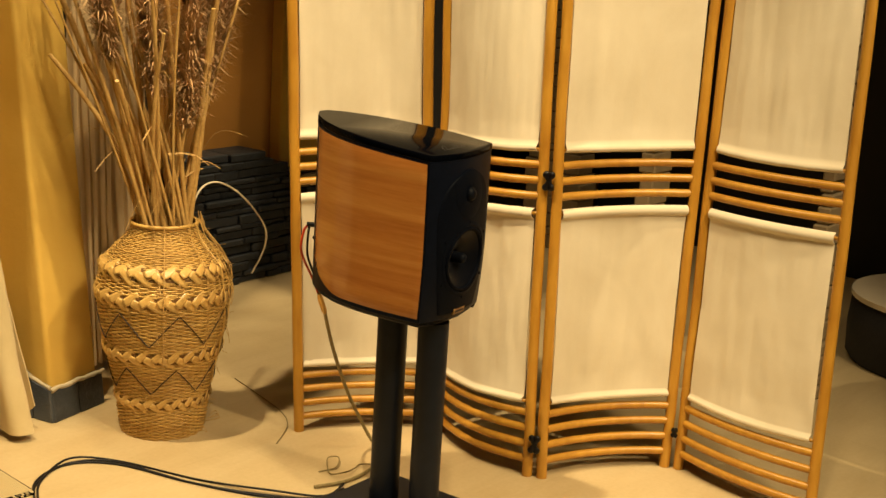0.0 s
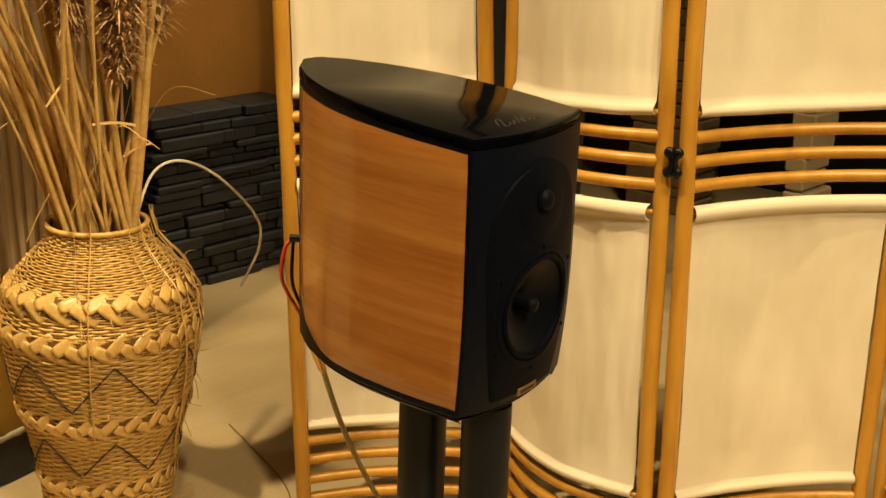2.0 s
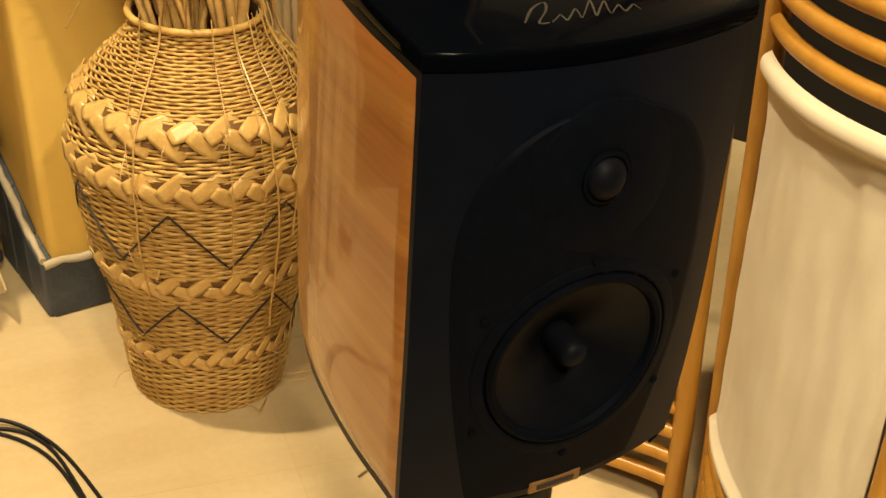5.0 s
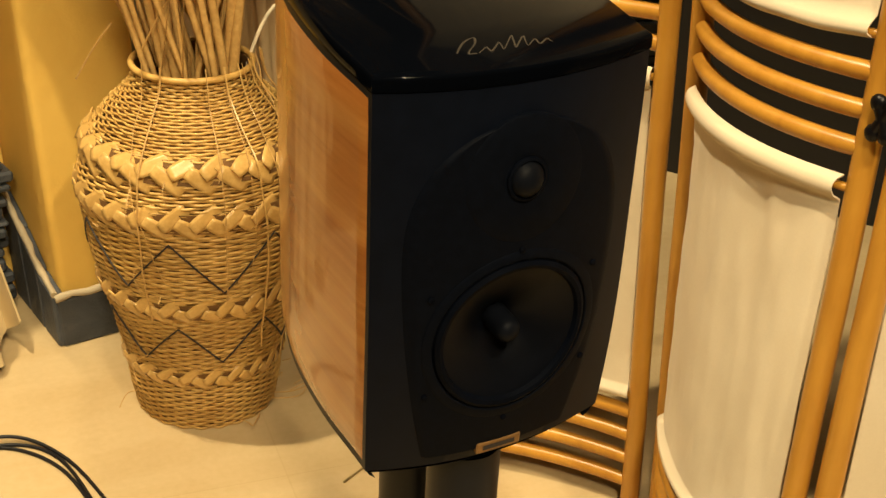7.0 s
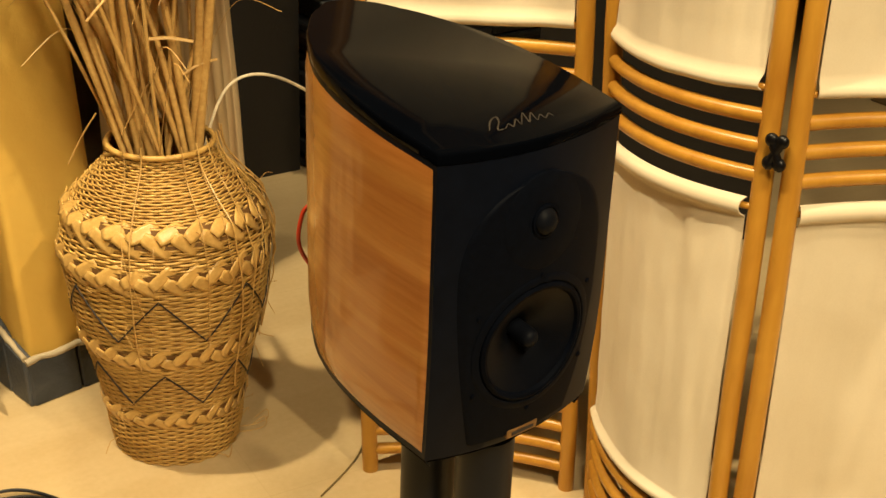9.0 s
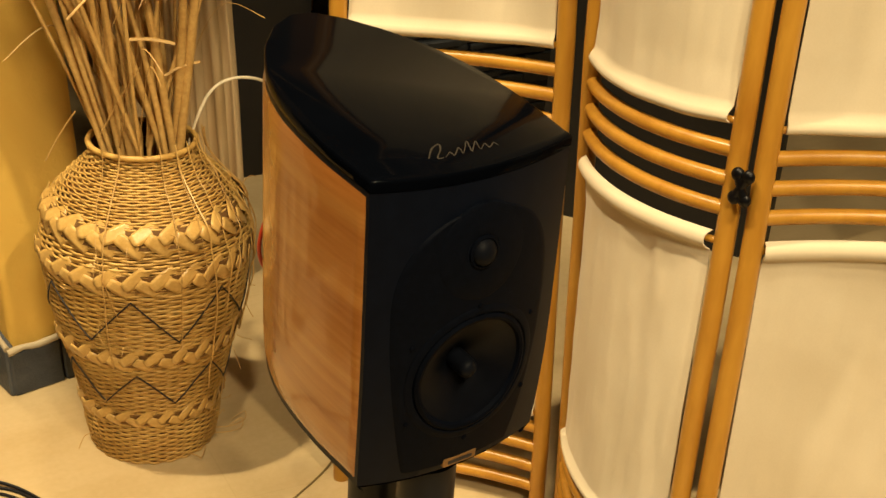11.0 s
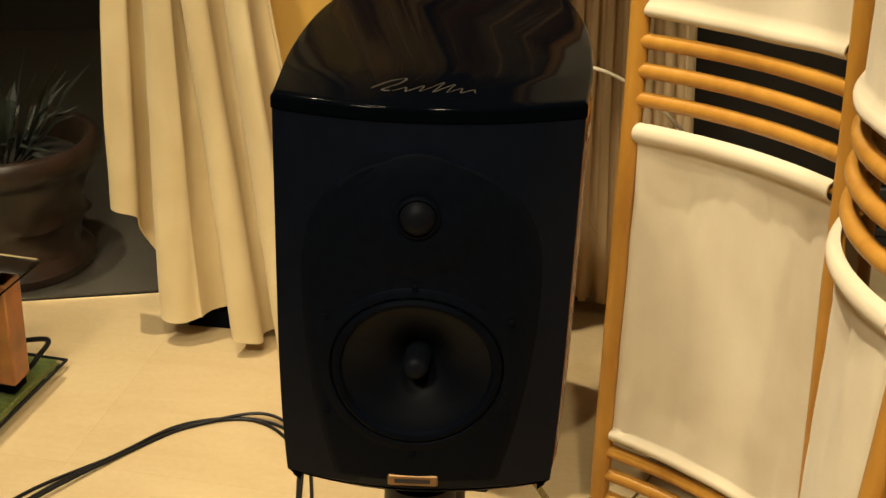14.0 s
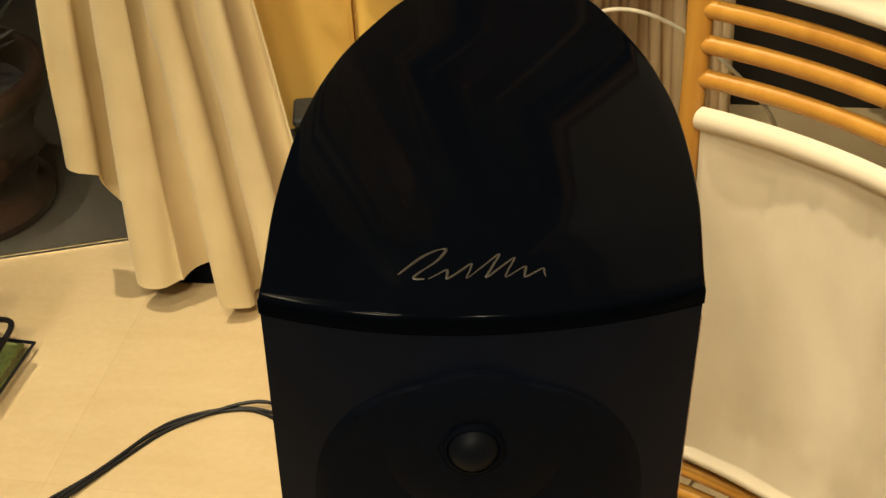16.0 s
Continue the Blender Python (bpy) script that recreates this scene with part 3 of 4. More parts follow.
for x, z in ((-0.072, WZ + 0.045), (0.072, WZ + 0.045), (-0.072, WZ - 0.045), (0.072, WZ - 0.045), (0.0, WZ - 0.081), (0.0, TZ - 0.058)):
    bm = lathe(bmesh.new(), [(0.0028, 0.0), (0.0028, 0.0012), (0.0018, 0.0018)], 12)
    bmesh.ops.transform(bm, matrix=Matrix.Translation((x, recede(z) - bulge(x / 0.1165, z / H) - 0.0026, z)) @ Matrix.Rotation(radians(90), 4, "X"), verts=list(bm.verts))
    part("screw", bm, RUBBER, speaker)
bm = bmesh.new()
box(bm, (-0.021, -0.0270, 0.0175), (0.021, -0.0205, 0.0290), None, 0.0012)
for v in bm.verts:
    v.co.y += recede(v.co.z)
plate = part("name_plate", bm, PLATE, speaker, "small dull brass plate")
bm = bmesh.new()
box(bm, (-0.015, -0.0277, 0.0212), (0.015, -0.0267, 0.0252))
for v in bm.verts:
    v.co.y += recede(v.co.z)
part("engraved_bar", bm, CORD, plate, "dark engraved line")

# pale inlay on the top: a slanted row of plain looped strokes
inlay = new("inlay")
inlay.parent = speaker
inlay["label"] = "thin pale gold flourish inlaid in the top"


def stroke(points, width):
    """A thin flat ribbon lying on the top, thick in the middle of each stroke."""
    pts = [Vector((x + 0.55 * y, 0.010 + y, 0.0)) for x, y in points]
    pts = smooth_path(pts, 7)
    pts = [Vector((p.x, p.y, raised(p.y, H) + 0.0002)) for p in pts]
    tube_bm = tube(bmesh.new(), pts, [width * (0.55 + 0.45 * abs(math.sin(math.pi * 3 * k / len(pts)))) for k in range(len(pts))], 6)
    for v in tube_bm.verts:
        v.co.z = raised(v.co.y, H) + 0.35 * (v.co.z - raised(v.co.y, H)) + 0.0001
    part("stroke", tube_bm, SILVER, inlay, smooth=60)


stroke([(-0.046, 0.004), (-0.042, 0.020), (-0.034, 0.026), (-0.032, 0.016), (-0.036, 0.002), (-0.029, 0.0)], 0.0010)
wave = []
for k in range(25):
    tall = 0.007 + 0.014 * math.exp(-((k - 11) / 5.0) ** 2)
    wave.append((-0.027 + 0.0026 * k, tall * (0.5 - 0.5 * math.cos(math.pi * k / 2))))
stroke(wave, 0.0008)
for z in (0.135, 0.105):
    for s in (-1, 1):
        bm = bmesh.new()
        tube(bm, [(s * 0.012, DEPTH - 0.014, z), (s * 0.012, DEPTH + 0.004, z)], 0.0045, 12)
        part("binding_post", bm, BLACK, speaker)
# the front stands a little askew: its far corner lies further back, and that flank runs in sooner
for ob in speaker.children_recursive:
    if ob.type == "MESH":
        for v in ob.data.vertices:
            back = 0.095 * (v.co.x + 0.1165) * min(1.0, max(0.0, 1 - v.co.y / DEPTH))
            if v.co.x > 0:
                v.co.x *= 1 + (0.04 - 0.15 * min(1.0, max(0.0, v.co.y / DEPTH))) * min(1.0, v.co.x / 0.06)
            v.co.y += back
            v.co.z += back * RISE / DEPTH * max(0.0, min(1.0, v.co.z / H)) ** 3

# ---- stand ----
stand = thing("speaker_stand", "black steel speaker stand with two round columns", "speaker stand", (SX, SY, 0.0))
part("top_plate", box(bmesh.new(), (-0.062, 0.035, SZ0 - 0.012), (0.062, 0.215, SZ0), None, 0.002), STEEL, stand)
part("base_plate", box(bmesh.new(), (-0.12, -0.03, 0.0), (0.12, 0.26, 0.016), None, 0.003), STEEL, stand)
for y in (0.055, 0.165):
    bm = bmesh.new()
    tube(bm, [(0, y, 0.016), (0, y, SZ0 - 0.014)], 0.0325, 40)
    part("column", bm, STEEL, stand, smooth=40)

# ---- cables ----
spk = thing("speaker_cable", "olive braided speaker cable splitting into red and black leads", "cable", (0, 0, 0))
plug = Vector((SX - 0.020, SY + DEPTH - 0.006, 0.600))
split = Vector((0.022, 0.372, 0.432))
part("plug", tube(bmesh.new(), [plug + Vector((0.006, -0.012, 0)), plug + Vector((-0.014, 0.012, 0.002))], 0.0055, 10), BLACK, spk, smooth=60)
part("red_wire", tube(bmesh.new(), smooth_path([plug + Vector((-0.012, 0.010, 0)), plug + Vector((-0.024, 0.012, -0.014)), plug + Vector((-0.026, 0.014, -0.06)), plug + Vector((0.012, 0.014, -0.125)), split], 8), 0.0028, 8), RED, spk, "red insulated lead", smooth=60)
part("black_wire", tube(bmesh.new(), smooth_path([plug + Vector((-0.008, 0.008, 0)), plug + Vector((-0.010, 0.010, -0.014)), plug + Vector((-0.008, 0.012, -0.07)), plug + Vector((0.022, 0.012, -0.13)), split], 8), 0.0026, 8), BLACK, spk, smooth=60)
part("splitter", tube(bmesh.new(), [split + Vector((-0.005, 0, 0.012)), split, split + Vector((0.014, 0, -0.03)), split + Vector((0.018, 0, -0.038))], [0.004, 0.0065, 0.0065, 0.004], 12), BRASS, spk, "brass cable splitter", smooth=50)
part("jacket", tube(bmesh.new(), smooth_path([split + Vector((0.016, 0, -0.034)), (0.09, 0.385, 0.29), (0.165, 0.40, 0.165), (0.235, 0.395, 0.05), (0.24, 0.36, 0.006), (0.16, 0.31, 0.005), (0.06, 0.30, 0.005), (-0.02, 0.33, 0.005)], 10), 0.0042, 10), JACKET, spk, "olive braided jacket", smooth=60)

for k, dx in enumerate((0.0, 0.016, -0.010)):
    bm = bmesh.new()
    rnd = random.Random(20 + k)
    pts = [(-0.66, 0.36), (-0.60, 0.54), (-0.495, 0.70), (-0.434, 0.783), (-0.325, 0.83), (-0.24, 0.75), (-0.19, 0.55), (-0.13, 0.38), (-0.05, 0.29), (0.02, 0.285)]
    tube(bm, smooth_path([(x + dx + rnd.uniform(-0.006, 0.006), y + rnd.uniform(-0.012, 0.012) + 0.4 * dx, 0.0029 + (0.007 * (k % 2) if i % 3 == 1 else 0)) for i, (x, y) in enumerate(pts)], 8), 0.0027, 8)
    tagged(part("power_cable", bm, BLACK, smooth=60), "thin black cable lying loosely on the floor", "cable", "cables on the floor")

bm = bmesh.new()
tube(bm, smooth_path([(0.37, 0.99, 0.0025), (0.33, 0.87, 0.0025), (0.275, 0.72, 0.0025), (0.215, 0.64, 0.0025), (0.11, 0.575, 0.0025)], 8), 0.0016, 6)
tagged(part("thin_wire", bm, JACKET, smooth=60), "thin brown wire lying on the floor", "wire")

bm = bmesh.new()
tube(bm, smooth_path([(0.055, 0.385, 0.003), (0.10, 0.372, 0.004), (0.135, 0.395, 0.012), (0.12, 0.415, 0.010), (0.085, 0.385, 0.004), (0.06, 0.35, 0.006), (0.085, 0.325, 0.012), (0.125, 0.335, 0.006), (0.16, 0.345, 0.003), (0.19, 0.31, 0.003)], 8), 0.0016, 6)
tagged(part("thin_wire", bm, JACKET, smooth=60), "thin brown wire curled in small loops beside the stand", "wire")

# ---- woven basket with dry reeds ----
BX, BY = -0.006, 0.860
PROFILE = [(0.0, 0.107), (0.05, 0.116), (0.085, 0.119), (0.15, 0.133), (0.20, 0.147), (0.27, 0.162), (0.33, 0.170), (0.365, 0.170), (0.40, 0.162), (0.42, 0.152), (0.445, 0.130), (0.466, 0.107), (0.48, 0.092), (0.49, 0.085), (0.51, 0.084)]


def rad(z):
    return 0.935 * lerp_table(PROFILE, z / 1.035)


basket = thing("woven_basket", "tall woven willow basket vase with braided bands and dark zigzag cord", "basket", (BX, BY, 0))
# dark inner shell: shade between the woven rows, put in as colour
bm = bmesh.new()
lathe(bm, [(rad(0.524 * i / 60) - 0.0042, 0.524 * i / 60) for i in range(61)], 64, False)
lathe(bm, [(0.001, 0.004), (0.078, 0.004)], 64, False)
part("lining", bm, GAP_SHADE, basket, smooth=60)
verts, faces = [], []
STAKES, PER = 46, 4
z, ring = 0.002, 0
while z < 0.524:
    r0, n = rad(z), STAKES * PER
    slope = (rad(min(z + 0.006, 0.524)) - rad(max(z - 0.006, 0))) / 0.012
    start = len(verts)
    rnd = random.Random(ring)
    wob = [rnd.uniform(-0.0006, 0.0006) for _ in range(n // 4)]
    for j in range(n):
        a = 2 * math.pi * j / n
        r = r0 + 0.0017 * math.cos(math.pi * (j / PER + ring)) + wob[(j // 4) % len(wob)] * 0.6
        zz = z + wob[(j // 4) % len(wob)]
        for dr, dz in ((-0.0018, 0.0), (0.0, -0.0025), (0.0021, 0.0), (0.0, 0.0025)):
            verts.append(((r + dr) * math.cos(a), (r + dr) * math.sin(a), zz + dz - dr * slope * 0.5))
    for j in range(n):
        a, b = start + 4 * j, start + 4 * ((j + 1) % n)
        for q in range(4):
            faces.append((a + q, b + q, b + (q + 1) % 4, a + (q + 1) % 4))
    z += 0.0046 / math.sqrt(1 + slope * slope)
    ring += 1
me = bpy.data.meshes.new("weave")
me.from_pydata(verts, [], faces)
me.materials.append(WICKER)
for p in me.polygons:
    p.use_smooth = True
ob = tagged(new("weave", me), "", "", "", "stuff")
ob.parent = basket
bm = bmesh.new()
tube(bm, [(0.080 * math.cos(2 * math.pi * i / 64), 0.080 * math.sin(2 * math.pi * i / 64), 0.526) for i in range(65)], 0.0045, 8)
part("rim", bm, WICKER, basket, smooth=60)

# braided bands: overlapping slanted leaf strips, two rows to a band
leaf = bmesh.new()


def strip(u, v):
    w = 0.0116 * (1 - 0.25 * abs(2 * u - 1) ** 3)
    return Vector(((u - 0.5) * 0.044, (v - 0.5) * 2 * w, 0.0018 * math.cos((v - 0.5) * 2.2) * (0.5 + 0.5 * math.sin(math.pi * u)) - 0.0015 + 0.0080 * (0.5 - u)))


sheet(leaf, strip, 6, 4, 0.0012)
leaf_me = bpy.data.meshes.new("leaf_strip")
leaf.to_mesh(leaf_me)
leaf.free()
leaf_me.materials.append(BRAID)
for p in leaf_me.polygons:
    p.use_smooth = True
for zb, count, size in ((0.094, 22, 0.80), (0.219, 24, 0.95), (0.362, 25, 1.05), (0.428, 23, 1.12)):
    band = new("braid_band")
    band.parent = basket
    rnd = random.Random(count)
    # dark belt added so the gaps between the leaves look shaded
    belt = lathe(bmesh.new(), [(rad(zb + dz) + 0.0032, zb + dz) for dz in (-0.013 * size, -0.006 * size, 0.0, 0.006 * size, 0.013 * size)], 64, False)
    part("backing", belt, GAP_SHADE, band, "dark belt standing for the shade in the braid's gaps", smooth=60)
    for row, sgn in ((0, 1), (1, -1)):
        for i in range(count):
            a = 2 * math.pi * (i + 0.5 * row) / count
            z = zb + sgn * 0.0078 * size
            slope = math.degrees(math.atan2(rad(z - 0.01) - rad(z + 0.01), 0.02))
            m = Matrix.Rotation(a, 4, "Z") @ Matrix.Translation((rad(z) + 0.0048, 0, z)) @ Matrix.Rotation(radians(90 - slope), 4, "Y") @ Matrix.Rotation(radians(90), 4, "Z")
            m = m @ Matrix.Rotation(radians(sgn * 35 + rnd.uniform(-6, 6)), 4, "Z") @ Matrix.Rotation(radians(rnd.uniform(-6, 6)), 4, "X")
            s = new("leaf_strip", leaf_me)
            s.parent = band
            s.matrix_local = m @ Matrix.Diagonal((size * rnd.uniform(0.86, 1.0), size * 0.86, size, 1))
for z_lo, z_hi, count, phase in ((0.252, 0.332, 7, -118), (0.126, 0.190, 7, -118)):
    bm = bmesh.new()
    pts = []
    for i in range(2 * count * 8 + 1):
        t = i / 8
        f = t - math.floor(t)
        up = f if int(math.floor(t)) % 2 == 0 else 1 - f
        z = z_lo + (z_hi - z_lo) * up
        a = math.radians(phase) + 2 * math.pi * (t - 1) / (2 * count)
        pts.append(((rad(z) + 0.004) * math.cos(a), (rad(z) + 0.004) * math.sin(a), z))
    tube(bm, pts, 0.0013, 5)
    part("zigzag_cord", bm, CORD, basket, "dark cord in a zigzag", smooth=60)
rnd = random.Random(77)
for i in range(26):
    a, z = rnd.uniform(-2.9, 0.2), rnd.uniform(0.0, 0.5)
    p = Vector(((rad(z) + 0.006) * math.cos(a), (rad(z) + 0.006) * math.sin(a), z))
    q = p + Vector((math.cos(a) * rnd.uniform(0.005, 0.03), math.sin(a) * rnd.uniform(0.005, 0.03), rnd.uniform(-0.05, 0.02)))
    q.z = max(q.z, 0.003)
    w = p.lerp(q, 0.5) + Vector((rnd.uniform(-0.01, 0.01), rnd.uniform(-0.01, 0.01), 0.004))
    part("loose_strand", tube(bmesh.new(), smooth_path([p, w, q], 4), 0.0006, 4), STRAW, basket)
for i in range(12):
    a = rnd.uniform(-2.7, -0.2)
    drift, foot = rnd.uniform(-0.5, 0.5), rnd.uniform(0.12, 0.40)
    pts = []
    for k in range(12):
        z = 0.545 + (foot - 0.545) * k / 11
        r = rad(min(z, 0.52)) + 0.007 + 0.006 * rnd.random() + (0.006 if 0 < k < 4 else 0)
        pts.append((r * math.cos(a + drift * k / 11), r * math.sin(a + drift * k / 11), z))
    part("loose_strand", tube(bmesh.new(), smooth_path(pts, 3), rnd.choice((0.0006, 0.0009, 0.0013)), 5), rnd.choice((STRAW, BRAID)), basket, smooth=60)
for a in (-0.7, -0.55, -1.4):
    p = Vector((0.10 * math.cos(a), 0.10 * math.sin(a), 0.01))
    part("loose_strand", tube(bmesh.new(), smooth_path([p, p * 1.2 + Vector((0.01, 0.0, 0)), p * 1.55 + Vector((0.01, 0.03, -0.007)), p * 1.45 + Vector((0.03, 0.05, -0.007)), p * 1.25 + Vector((0.02, 0.03, -0.007))], 5), 0.0008, 4), STRAW, basket)

reeds = thing("dry_reeds", "bundle of tall dry reed stalks with feathery plumes in the basket", "dried reeds", (BX, BY, 0))
rnd = random.Random(31)
for i in range(36):
    a = rnd.uniform(0, 2 * math.pi)
    r = 0.066 * math.sqrt(rnd.uniform(0.05, 1))
    p = Vector((r * math.cos(a), r * math.sin(a), 0.30))
    spread = 0.25 if i < 30 else 0.5
    lean = Vector((rnd.gauss(-0.13, spread * 0.5), rnd.gauss(0.03, spread * 0.5), 1.0)).normalized()
    length = rnd.uniform(0.35, 0.95) if i < 34 else rnd.uniform(0.5, 0.7)
    bend = Vector((rnd.uniform(-0.10, 0.07), rnd.uniform(-0.08, 0.08), 0))
    mouth = Vector((p.x, p.y, 0.52))
    n = 9
    pts = [p] + [mouth + lean * length * k / n + bend * (k / n) ** 2 for k in range(n + 1)]
    w = rnd.choice((0.003, 0.004, 0.005, 0.0064, 0.0078))
    bm = bmesh.new()
    tube(bm, pts, [w * (1 - 0.035 * k) * (1.18 if k % 3 == 0 else 1.0) for k in range(len(pts))], 8)
    part("stalk", bm, STRAW, reeds, smooth=60)
for i in range(12):
    a = rnd.uniform(0, 2 * math.pi)
    p = Vector((0.06 * math.cos(a), 0.06 * math.sin(a), 0.5))
    d = Vector((rnd.gauss(-0.1, 0.5), rnd.gauss(-0.1, 0.45), 0))
    h = rnd.uniform(0.15, 0.45)
    pts = smooth_path([p, p + d * 0.08 + Vector((0, 0, h * 0.6)), p + d * 0.16 + Vector((0, 0, h)), p + d * 0.26 + Vector((0, 0, h * rnd.uniform(0.75, 1.1)))], 6)
    bm = bmesh.new()
    tube(bm, pts, [0.0022 * (1 - 0.8 * k / len(pts)) for k in range(len(pts))], 5, True, 0.35)
    part("dry_leaf", bm, STRAW, reeds, smooth=60)
for x0, y0, z0, x1, y1, z1, w in ((-0.035, -0.05, 0.70, 0.028, -0.075, 0.695, 0.0028), (-0.11, -0.04, 0.60, -0.16, -0.05, 0.535, 0.002), (-0.02, -0.06, 0.66, -0.075, -0.04, 0.56, 0.0022), (0.02, -0.05, 0.64, 0.075, -0.05, 0.655, 0.002), (-0.05, -0.03, 0.78, -0.12, -0.06, 0.74, 0.0018)):
    bm = bmesh.new()
    tube(bm, smooth_path([(x0, y0, z0), ((x0 + x1) / 2, (y0 + y1) / 2, (z0 + z1) / 2 + 0.004), (x1, y1, z1)], 5), w, 6, True, 0.4)
    part("dry_leaf", bm, STRAW, reeds, "short pale broken leaf", smooth=60)
for px, py, pz, ln, tilt in ((0.01, -0.06, 0.95, 0.28, 4), (0.09, -0.03, 1.00, 0.28, 10), (-0.05, -0.02, 1.02, 0.30, -4), (-0.14, 0.03, 1.10, 0.26, -12), (0.03, -0.05, 1.14, 0.30, 2), (0.14, 0.0, 1.08, 0.24, 16)):
    bm = bmesh.new()
    for _ in range(2600):
        t = rnd.random()
        base_p = Vector((math.sin(radians(tilt)) * ln * t + rnd.gauss(0, 0.004), rnd.gauss(0, 0.004), math.cos(radians(tilt)) * ln * t))
        a = rnd.uniform(0, 2 * math.pi)
        l = (0.030 + 0.055 * math.sin(math.pi * min(1, t * 0.85 + 0.12))) * rnd.uniform(0.4, 1.25)
        out = rnd.uniform(0.25, 0.95)
        tip = base_p + Vector((math.cos(a) * l * out, math.sin(a) * l * out, l * rnd.uniform(-0.25, 0.85)))
        mid = base_p.lerp(tip, 0.5) + Vector((math.cos(a) * 0.005, math.sin(a) * 0.005, rnd.uniform(0.004, 0.016)))
        s = Vector((-math.sin(a), math.cos(a), 0)) * 0.0012
        v = [bm.verts.new(q) for q in (base_p - s, base_p + s, mid + s * 1.3, mid - s * 1.3, tip)]
        bm.faces.new((v[0], v[1], v[2], v[3]))
        bm.faces.new((v[3], v[2], v[4]))
    bmesh.ops.translate(bm, vec=(px, py, pz - 0.19), verts=list(bm.verts))
    part("plume", bm, PLUME, reeds, "feathery brown plume")
    bm = bmesh.new()
    tube(bm, [(px * 0.3, py * 0.3, 0.52), (px * 0.7, py * 0.7, 0.52 + 0.5 * (pz - 0.64)), (px, py, pz - 0.19), (px + math.sin(radians(tilt)) * ln * 0.8, py, pz - 0.19 + ln * 0.8)], [0.004, 0.0035, 0.003, 0.0012], 6)
    part("stalk", bm, STRAW, reeds, smooth=60)
bm = bmesh.new()
tube(bm, smooth_path([(0.06, 0.0, 0.45), (0.085, 0.0, 0.54), (0.12, 0.0, 0.595), (0.18, 0.0, 0.60), (0.26, 0.0, 0.555), (0.34, 0.0, 0.47), (0.345, 0.0, 0.41), (0.30, 0.0, 0.345)], 8), 0.0026, 8)
part("bent_reed", bm, PALE, reeds, "pale reed bent over in an arc", smooth=60)

# ---- curtains ----


def folds(name, mat, label, left, right, hem, y0, count, seed, amp, parent=None, height=4.78):
    """A hanging curtain; left and right give x by height, hem the bottom by u."""
    bm = bmesh.new()

    def f(u, v):
        z0 = hem(u)
        z = z0 + (height - z0) * v ** 2.6
        a, b = left(z), right(z)
        ph = 2 * math.pi * count * (u + 0.085 * noise.noise(Vector((u * 3.3 + seed, z * 0.8, seed))))
        sharp = 1.0 - 2.0 * abs(math.sin(0.5 * ph + 0.35 * noise.noise(Vector((u * 3 + seed, z * 0.7, 1.0))))) ** 1.35 * (0.85 + 0.35 * noise.noise(Vector((u * count * 0.9, 0.4 * z, seed))))
        open_ = 0.65 + 0.5 * math.exp(-2.2 * z)
        y = y0(u, z) + amp * open_ * sharp + 0.014 * noise.noise(Vector((u * 9, z * 3, seed + 5))) + 0.30 * amp * noise.noise(Vector((u * 3.5 * count, z * 1.6, seed + 9))) + 0.10 * amp * noise.noise(Vector((u * 8 * count, z * 11, seed + 3)))
        x = a + (b - a) * u + 0.25 * amp * math.sin(2 * ph) * min(1.0, 8 * u, 8 * (1 - u))
        return Vector((x, y, z))

    sheet(bm, f, count * 20, 52, 0.003)
    return tagged(part(name, bm, mat, smooth=70), label, "curtain")


folds(
    "linen_curtain", LINEN, "heavy cream linen curtain hanging in deep folds to the floor",
    lambda z: -0.665 + 0.05 * min(z, 0.7), lambda z: -0.235 - 0.20 * min(z, 1.0),
    lambda u: 0.014 + 0.185 / (1 + math.exp((u - 0.215) * 45)) + 0.034 / (1 + math.exp((u - 0.66) * 28)) + 0.006 * math.sin(17 * u) + 0.055 * max(0.0, (u - 0.90) / 0.10) ** 2,
    lambda u, z: 1.085 - 0.045 * u + 0.035 * min(z, 1.0), 4, 2.3, 0.052,
)
folds(
    "sheer_curtain", GAUZE, "brown sheer curtain hanging behind the reeds", lambda z: 0.07 - 0.02 * z, lambda z: 0.375 - 0.07 * z,
    lambda u: 0.02, lambda u, z: 1.30 + 0.02 * u, 9, 5.1, 0.014,
)
bm = bmesh.new()
box(bm, (-0.525, 1.115, 0.0), (-0.440, 1.165, 0.040), None, 0.006, 2)
tagged(part("black_block", bm, RUBBER), "small black block under the curtain hem", "block")

bm = bmesh.new()
box(bm, (0.150, 1.345, 0.0), (0.190, 1.378, 0.045), None, 0.005, 2)
tagged(part("black_block", bm, RUBBER), "small black block on the floor behind the basket", "block")

# ---- terrace pot ----
pot = thing("terracotta_pot", "large glazed pot with scrolled relief, darkened for the unlit terrace", "plant pot", (-0.945, 1.32, 0.004))
bm = lathe(bmesh.new(), [(0.15, 0.0), (0.165, 0.004), (0.168, 0.02), (0.155, 0.03), (0.145, 0.038), (0.140, 0.06), (0.146, 0.09), (0.150, 0.10), (0.160, 0.112), (0.152, 0.124), (0.156, 0.15), (0.166, 0.19), (0.172, 0.205), (0.185, 0.215), (0.192, 0.235), (0.188, 0.255), (0.175, 0.262), (0.163, 0.255), (0.16, 0.23), (0.155, 0.20)], 64, False)
for v in bm.verts:
    if 0.03 < v.co.z < 0.2:
        a = math.atan2(v.co.y, v.co.x)
        k = 1 + 0.05 * math.sin(7 * a + 60 * v.co.z)
        v.co.x, v.co.y = v.co.x * k, v.co.y * k
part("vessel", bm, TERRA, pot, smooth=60)
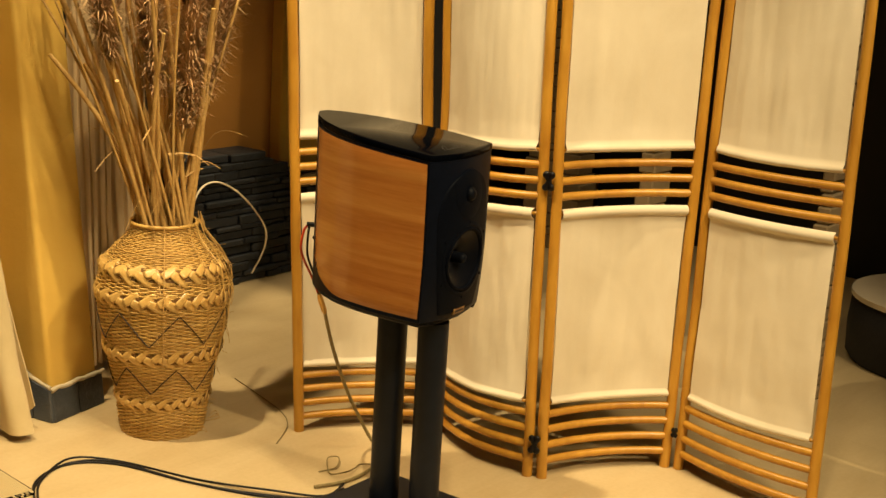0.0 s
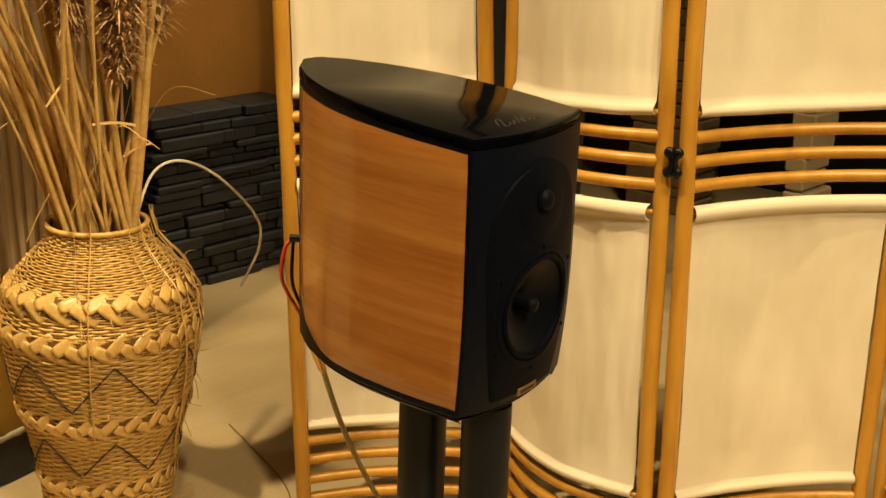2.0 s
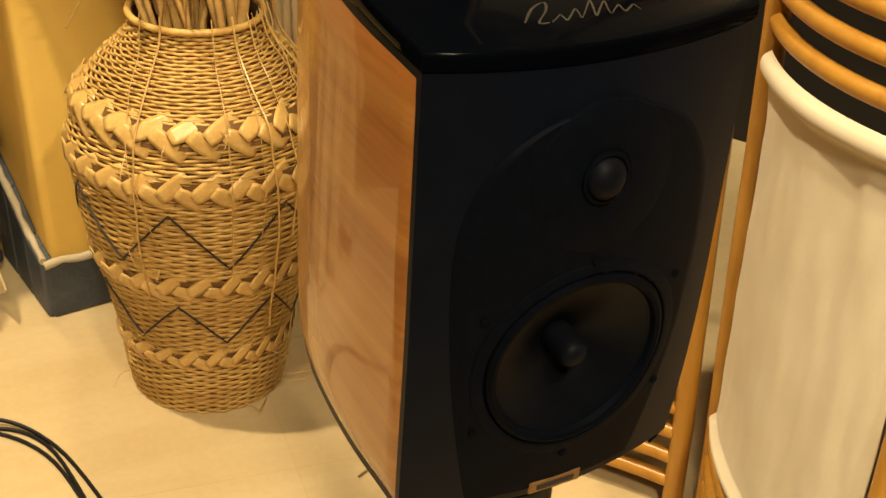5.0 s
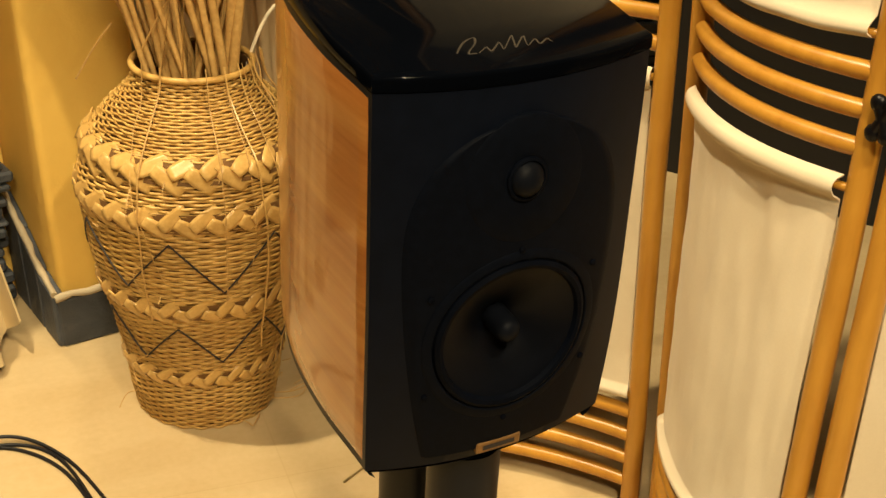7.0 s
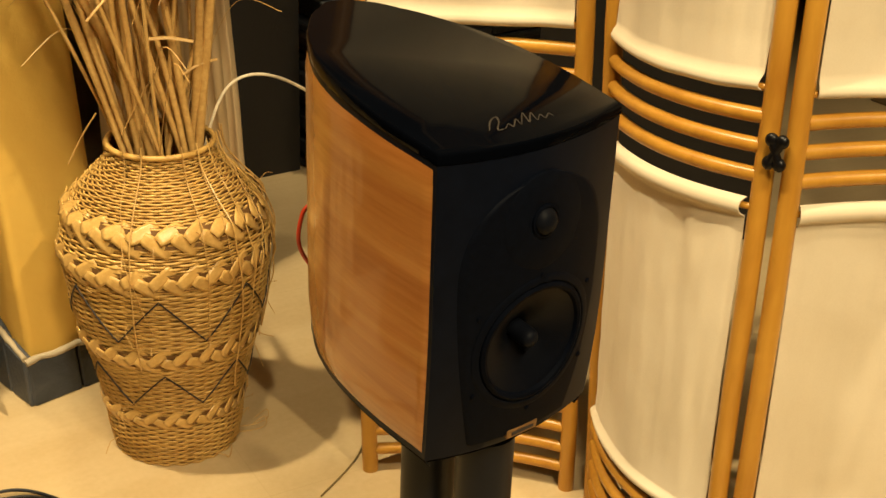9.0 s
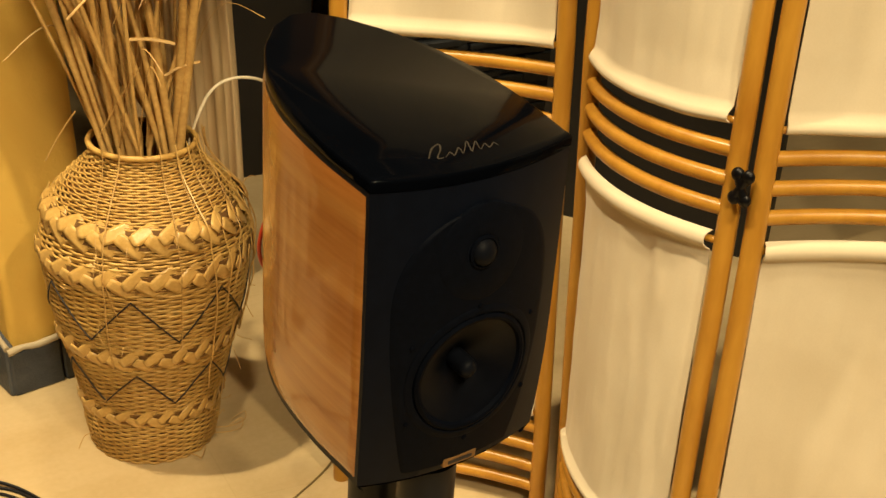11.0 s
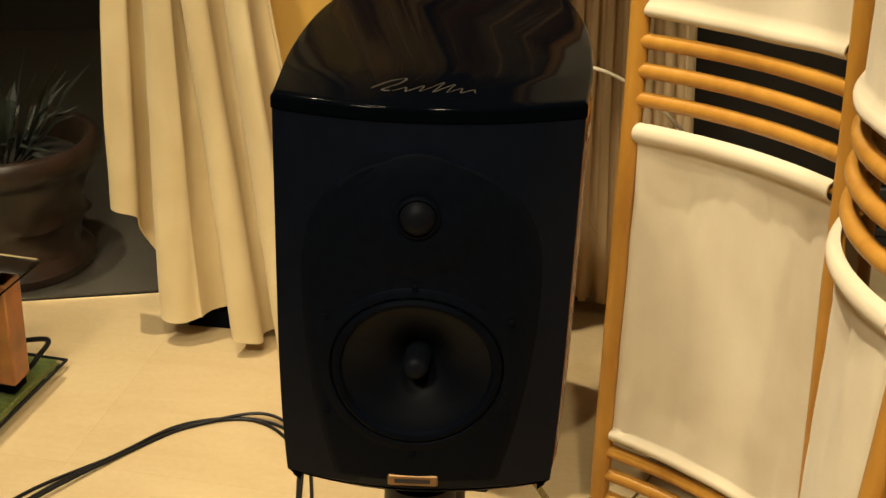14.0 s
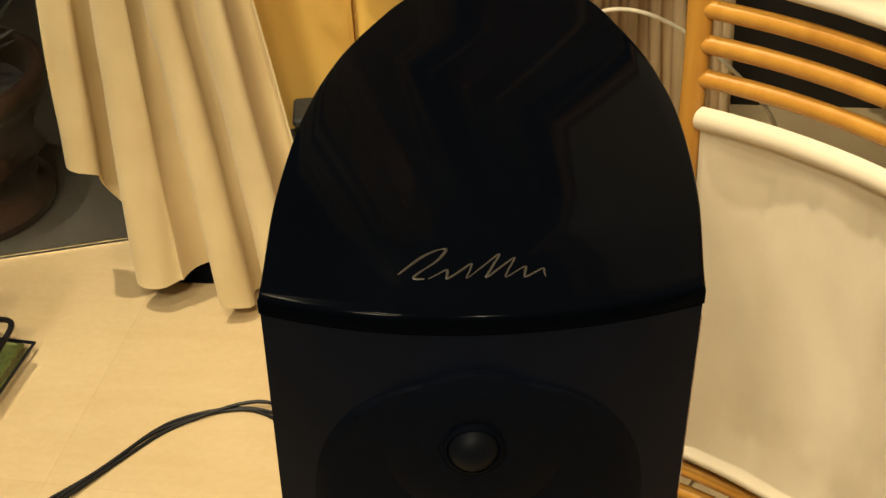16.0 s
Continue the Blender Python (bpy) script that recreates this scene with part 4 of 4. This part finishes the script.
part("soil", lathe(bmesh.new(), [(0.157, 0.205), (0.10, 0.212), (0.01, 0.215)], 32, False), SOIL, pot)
plant = thing("terrace_plant", "leafy plant growing in the terrace pot, its colour darkened for the night", "plant", (-0.945, 1.32, 0.21))
rnd = random.Random(8)
for i in range(60):
    bm = bmesh.new()
    a, r, h = rnd.uniform(0, 6.28), rnd.uniform(0.02, 0.13), rnd.uniform(0.03, 0.22)
    p = Vector((r * 0.5 * math.cos(a), r * 0.5 * math.sin(a), 0))
    q = p + Vector((r * math.cos(a), r * math.sin(a), h))
    s = Vector((-math.sin(a), math.cos(a), 0)) * rnd.uniform(0.006, 0.013)
    m = p.lerp(q, 0.6) + Vector((0, 0, 0.02))
    v = [bm.verts.new(c) for c in (p, m - s, q, m + s, m + Vector((0, 0, 0.004)))]
    for tri in ((0, 4, 1), (1, 4, 2), (2, 4, 3), (3, 4, 0)):
        bm.faces.new([v[t] for t in tri])
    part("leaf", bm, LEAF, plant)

# ---- low glass table and green rug ----
rug = bmesh.new()
box(rug, (-0.55, -0.50, 0.0), (0.0, 0.10, 0.008), pose(-0.708, 0.84, 0, 0, 0, -6), 0.003)
tagged(part("green_rug", rug, GREEN), "moss-green short-pile rug under the glass table", "rug")
table = thing("glass_table", "low glass table with an orange-brown wooden leg", "table", (-0.705, 0.85, 0.009))
TM = pose(0, 0, 0, 0, 0, -6)
part("lower_shelf", box(bmesh.new(), (-0.52, -0.46, 0.0), (0.012, 0.08, 0.008), TM, 0.002), GLASS, table, "clear glass lower shelf")
part("foot", box(bmesh.new(), (-0.045, -0.045, 0.008), (-0.004, -0.004, 0.026), TM, 0.003), RUBBER, table)
part("leg", box(bmesh.new(), (-0.048, -0.048, 0.026), (0.0, 0.0, 0.20), TM, 0.004, 2), TABLEWOOD, table, "orange-brown square wooden leg")
part("tabletop", box(bmesh.new(), (-0.55, -0.5, 0.20), (0.01, 0.05, 0.21), TM, 0.003), GLASS, table, "clear glass tabletop")
part("edge_frame", tube(bmesh.new(), [TM @ Vector(p) for p in ((-0.5, 0.085, 0.006), (0.018, 0.085, 0.006), (0.018, -0.47, 0.006))], 0.003, 6), STEEL, table, "thin dark metal edge")
bm = bmesh.new()
tube(bm, smooth_path([(-0.81, 0.965, 0.014), (-0.75, 0.965, 0.03), (-0.71, 0.94, 0.045), (-0.71, 0.90, 0.04), (-0.735, 0.885, 0.016), (-0.81, 0.90, 0.014)], 8), 0.0045, 8)
tagged(part("looped_cable", bm, BLACK, smooth=60), "black cable curled in a loop beside the table leg", "cable")

# ---- dark seat beyond the screen ----
seat = thing("round_seat", "dark charcoal round seat with a pale top edge in the dark", "seat", (2.10, -0.44, 0))
part("drum", lathe(bmesh.new(), [(0.30, 0.0), (0.315, 0.02), (0.32, 0.11), (0.315, 0.185), (0.30, 0.20)], 48), CHARCOAL, seat, smooth=50)
part("top_edge", lathe(bmesh.new(), [(0.305, 0.201), (0.318, 0.204), (0.318, 0.220), (0.30, 0.224)], 48), CANVAS, seat, "pale rim", smooth=50)
# black sheet added to close off the view beyond the screen with darkness
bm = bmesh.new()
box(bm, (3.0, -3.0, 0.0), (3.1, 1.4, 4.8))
tagged(part("dark_partition", bm, DARKNESS), "black sheet added for the darkness beyond the screen", "partition", kind="structure")
